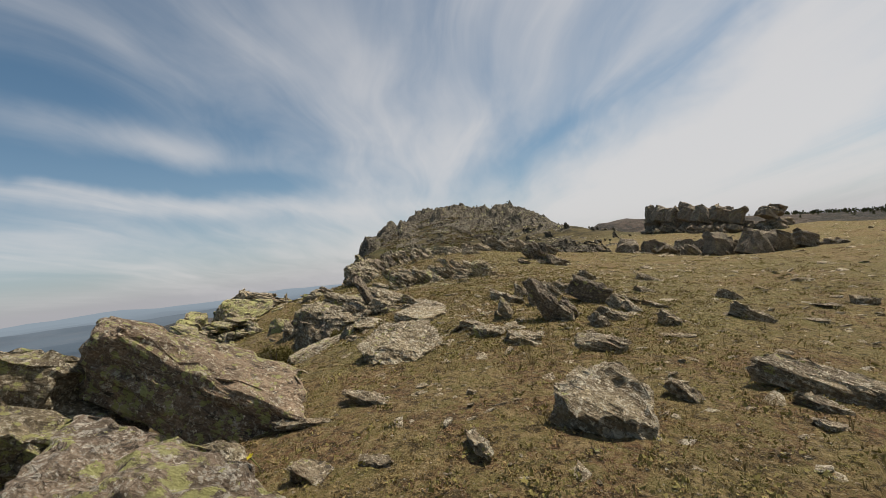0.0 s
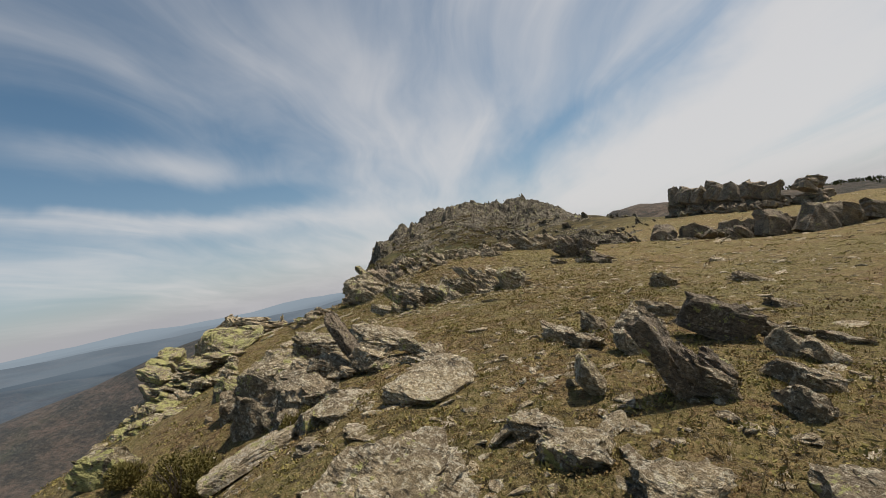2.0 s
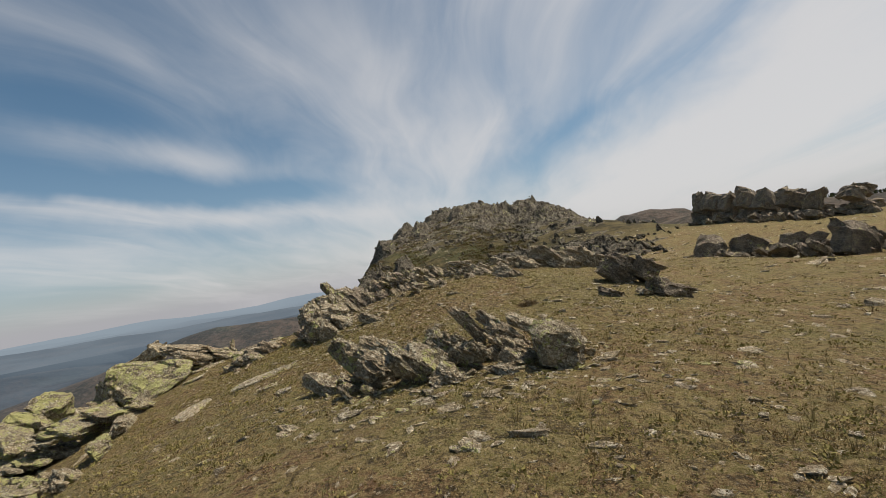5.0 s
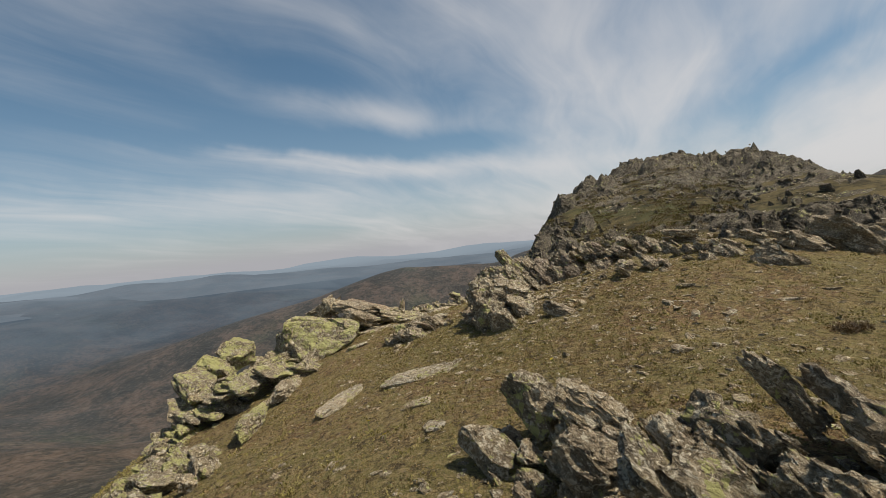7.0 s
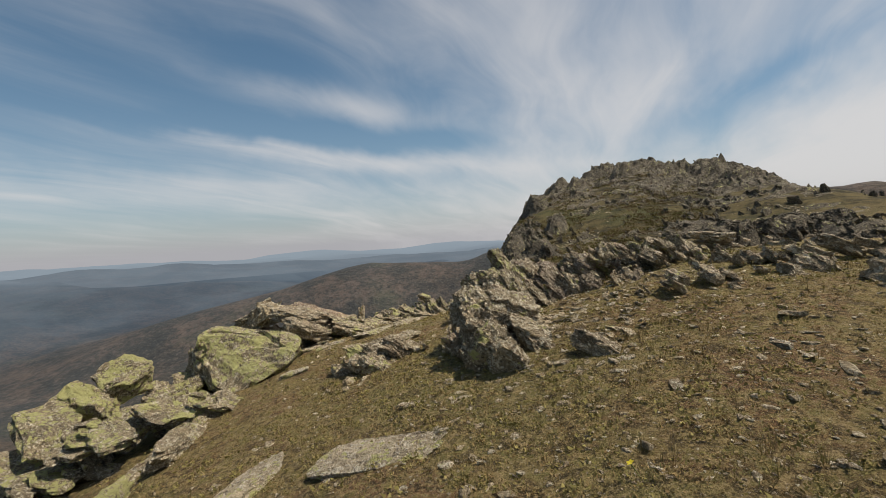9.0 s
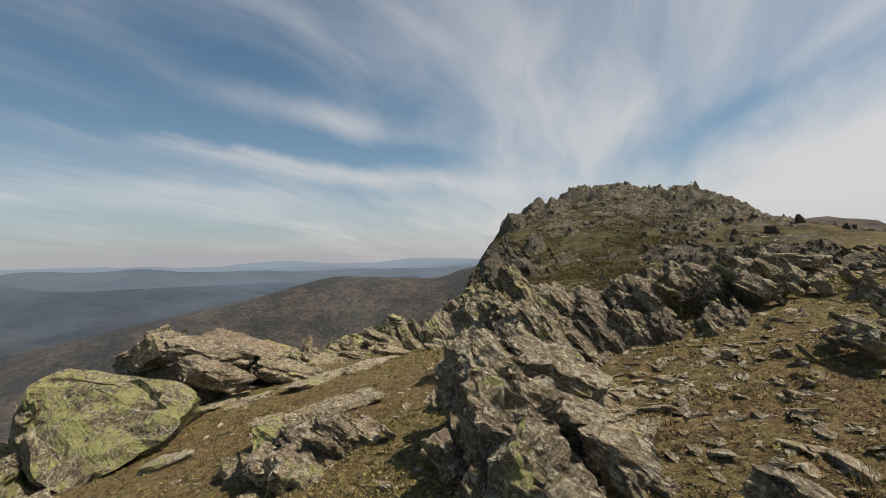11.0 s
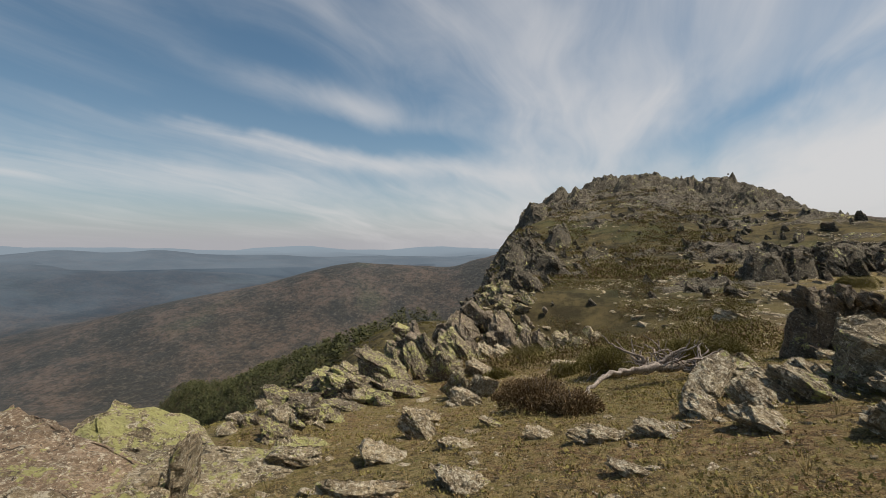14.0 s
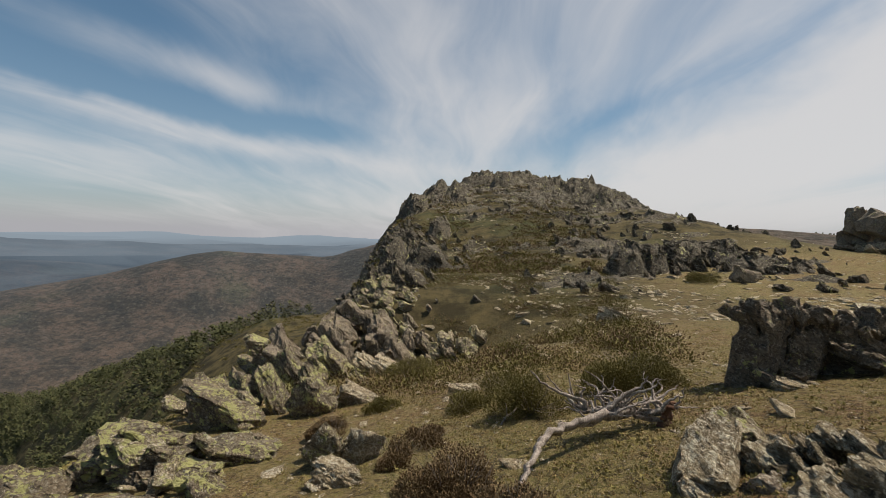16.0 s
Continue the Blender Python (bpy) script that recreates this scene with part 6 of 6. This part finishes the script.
def pine_wood(label, count, seed):
    """Young pines on the spur, seen from above."""
    rng = np.random.RandomState(seed)
    verts, faces, base = [], [], 0
    x = -44 - 200 * rng.uniform(0, 1, count) ** 1.0
    y = 80 + 0.50 * (-28 - x) + rng.normal(-18, 34, count)
    keep = fbm(np.stack([x, y, 0 * x], 1) * 0.045, 3, 15) + 0.16 * rng.uniform(-1, 1, count) > 0.01
    x, y = x[keep], y[keep]
    z = surface_z(x, y)
    for i in range(len(x)):
        h = rng.uniform(1.7, 3.6)
        m = 50
        u = rng.uniform(0.05, 1, m)
        a = rng.uniform(0, 6.28, m)
        r = h * 0.40 * (1.04 - u) ** 0.7 * rng.uniform(0.5, 1.1, m)
        c = np.stack([x[i] + np.cos(a) * r, y[i] + np.sin(a) * r, z[i] + u * h], 1)
        out = np.stack([np.cos(a), np.sin(a), rng.uniform(0.1, 1.2, m)], 1)
        side = np.stack([-np.sin(a), np.cos(a), 0 * a], 1)
        s = h * 0.07 * rng.uniform(0.7, 1.4, (m, 1))
        verts.append(np.stack([c - side * s, c + side * s, c + out * s * 1.5], 1).reshape(-1, 3))
        faces.append(np.arange(m * 3).reshape(m, 3) + base)
        base += m * 3
    return tagged(new("pine_wood", mesh_from("pine_wood", np.concatenate(verts), np.concatenate(faces), PINE)), label, "trees", kind="stuff")


pine_wood("young dark green pines covering the spur below the summit", 6800, 501)


def tree_line(label, count, seed):
    """A fringe of far pines along the north-eastern rise."""
    rng = np.random.RandomState(seed)
    verts, faces, base = [], [], 0
    for i in range(count):
        u = rng.uniform(0, 1)
        x, y = 330 + 300 * u + rng.normal(0, 6), 480 - 30 * u + rng.normal(0, 30)
        z, h = float(surface_z(x, y)) - 0.5, rng.uniform(2.2, 4.4)
        m = 26
        t = rng.uniform(0.3, 1, m)
        a = rng.uniform(0, 6.28, m)
        r = h * 0.3 * np.sqrt(1.02 - t) * rng.uniform(0.6, 1.1, m)
        c = np.stack([x + np.cos(a) * r, y + np.sin(a) * r, z + t * h], 1)
        s = h * 0.14
        side = np.stack([-np.sin(a), np.cos(a), 0 * a], 1) * s
        rise = np.stack([0.3 * np.cos(a), 0.3 * np.sin(a), 1 + 0 * a], 1) * s
        verts.append(np.stack([c - side, c + side, c + side * 0.4 + rise, c - side * 0.4 + rise], 1).reshape(-1, 3))
        faces.append(np.arange(m * 4).reshape(m, 4) + base)
        base += m * 4
    return tagged(new("tree_line", mesh_from("tree_line", np.concatenate(verts), np.concatenate(faces), PINE)), label, "trees", kind="stuff")


tree_line("far row of dark pines on the skyline", 900, 502)


# ---------------------------------------------------------------- dead wood
def limb(home, name, points, thick, seed):
    """A gnarled branch: a bevelled curve through the points, as a mesh."""
    rng = np.random.RandomState(seed)
    pts = np.array(points, float)
    t = np.linspace(0, len(pts) - 1, (len(pts) - 1) * 6 + 1)
    path = np.stack([np.interp(t, np.arange(len(pts)), pts[:, k]) for k in range(3)], 1)
    for _ in range(3):
        path[1:-1] = 0.25 * path[:-2] + 0.5 * path[1:-1] + 0.25 * path[2:]
    path[1:-1] += rng.normal(0, thick * 0.25, path[1:-1].shape)
    sides, verts = 9, []
    for i, c in enumerate(path):
        ahead = path[min(i + 1, len(path) - 1)] - path[max(i - 1, 0)]
        ahead /= np.linalg.norm(ahead)
        u = np.cross(ahead, (0.1, 0.2, 1.0))
        u /= np.linalg.norm(u)
        v = np.cross(ahead, u)
        f = i / (len(path) - 1)
        for b in range(sides):
            a = 2 * math.pi * b / sides + 1.8 * f
            rr = thick * (1 - 0.8 * f) * (1 + 0.28 * math.sin(2 * a) + 0.15 * math.sin(3 * a + 9 * f)) + 0.0015
            verts.append(c + (u * math.cos(a) + v * math.sin(a)) * rr)
    faces = [(i * sides + b, i * sides + (b + 1) % sides, (i + 1) * sides + (b + 1) % sides, (i + 1) * sides + b) for i in range(len(path) - 1) for b in range(sides)]
    ob = new(name, mesh_from(name, np.array(verts), np.array(faces), WOOD, True))
    ob.parent = home
    return ob


root = new("dead_root")
RX, RY = -3.55, 25.2
root.matrix_world = pose(RX, RY, float(surface_z(RX, RY)))
limb(root, "trunk", ((0.15, 0.1, 0.22), (-0.25, -0.1, 0.2), (-0.6, -0.3, 0.16), (-0.88, -0.58, 0.14), (-0.98, -0.9, 0.10), (-1.15, -1.3, 0.04), (-1.35, -1.4, 0.03)), 0.062, 1)
limb(root, "trunk", ((0.62, 0.05, 0.06), (0.40, 0.02, 0.16), (0.16, 0.08, 0.18), (-0.05, 0.05, 0.22), (-0.22, 0.10, 0.20)), 0.034, 2)
stump = limb(root, "stump", ((0.44, -0.02, -0.05), (0.47, -0.02, 0.12), (0.50, 0.0, 0.30), (0.56, 0.0, 0.36)), 0.085, 3)
stump.data.materials[0] = REDWOOD
rng = np.random.RandomState(9)
for k in range(44):
    a, up, reach = rng.uniform(-0.6, 3.6), rng.uniform(0.05, 0.34), rng.uniform(0.2, 0.55)
    at = np.array([rng.uniform(-0.35, 0.6), 0.04 + 0.06 * rng.uniform(), 0.2])
    way = [at]
    for j in range(4):
        at = at + np.array([math.cos(a) * reach * 0.25, math.sin(a) * reach * 0.14, up * 0.25]) + rng.normal(0, 0.055, 3)
        way.append(at)
    limb(root, "branch", way, rng.uniform(0.010, 0.026), 20 + k)
tagged(root, "bleached gnarled dead root with tangled branches", "dead wood")
stick = new("dead_branch")
stick.matrix_world = pose(-4.75, 26.3, float(surface_z(-4.75, 26.3)))
limb(stick, "branch", ((0, 0, 0), (0.08, 0, 0.14), (0.05, 0.02, 0.30)), 0.014, 50)
limb(stick, "branch", ((0.06, 0, 0.12), (0.16, 0.02, 0.18), (0.22, 0.02, 0.26)), 0.010, 51)
tagged(stick, "bare grey stick standing in broom", "dead wood")


# ---------------------------------------------------------------- small yellow flowers
def flower(x, y, lift, size):
    """Five petals on a short stem."""
    home = new("flower")
    home.matrix_world = pose(x, y, float(surface_z(x, y)) + lift, 30, 0, 40 * x)
    for k in range(5):
        a = 2 * math.pi * k / 5
        u, v = np.array([math.cos(a), math.sin(a), 0.25]), np.array([-math.sin(a), math.cos(a), 0])
        pts = np.array([0 * u, u * 0.5 - v * 0.34, u - v * 0.2, u + v * 0.2, u * 0.5 + v * 0.34]) * size
        both = np.concatenate([pts + (0, 0, 0.001), pts - (0, 0, 0.001)])
        faces = [(0, 1, 2), (0, 2, 3), (0, 3, 4), (5, 7, 6), (5, 8, 7), (5, 9, 8)]
        ob = new("petal", mesh_from("petal", both, np.array(faces), PETAL))
        ob.parent = home
    ob = limb(home, "stem", ((0, 0, 0), (0.01, 0, -0.05), (0, 0, -0.12)), 0.003, 60)
    ob.data.materials[0] = GREEN_GRASS
    return tagged(home, "small yellow five-petalled flower on a short stem", "flower", "yellow flowers")


for x, y, lift in ((-3.05, 17.95, 0.45), (-2.75, 17.9, 0.30), (-3.3, 13.1, 0.10), (-2.9, 12.8, 0.10), (-1.0, 2.85, 0.10), (-1.7, 14.3, 0.10)):
    flower(x, y, lift, 0.022)
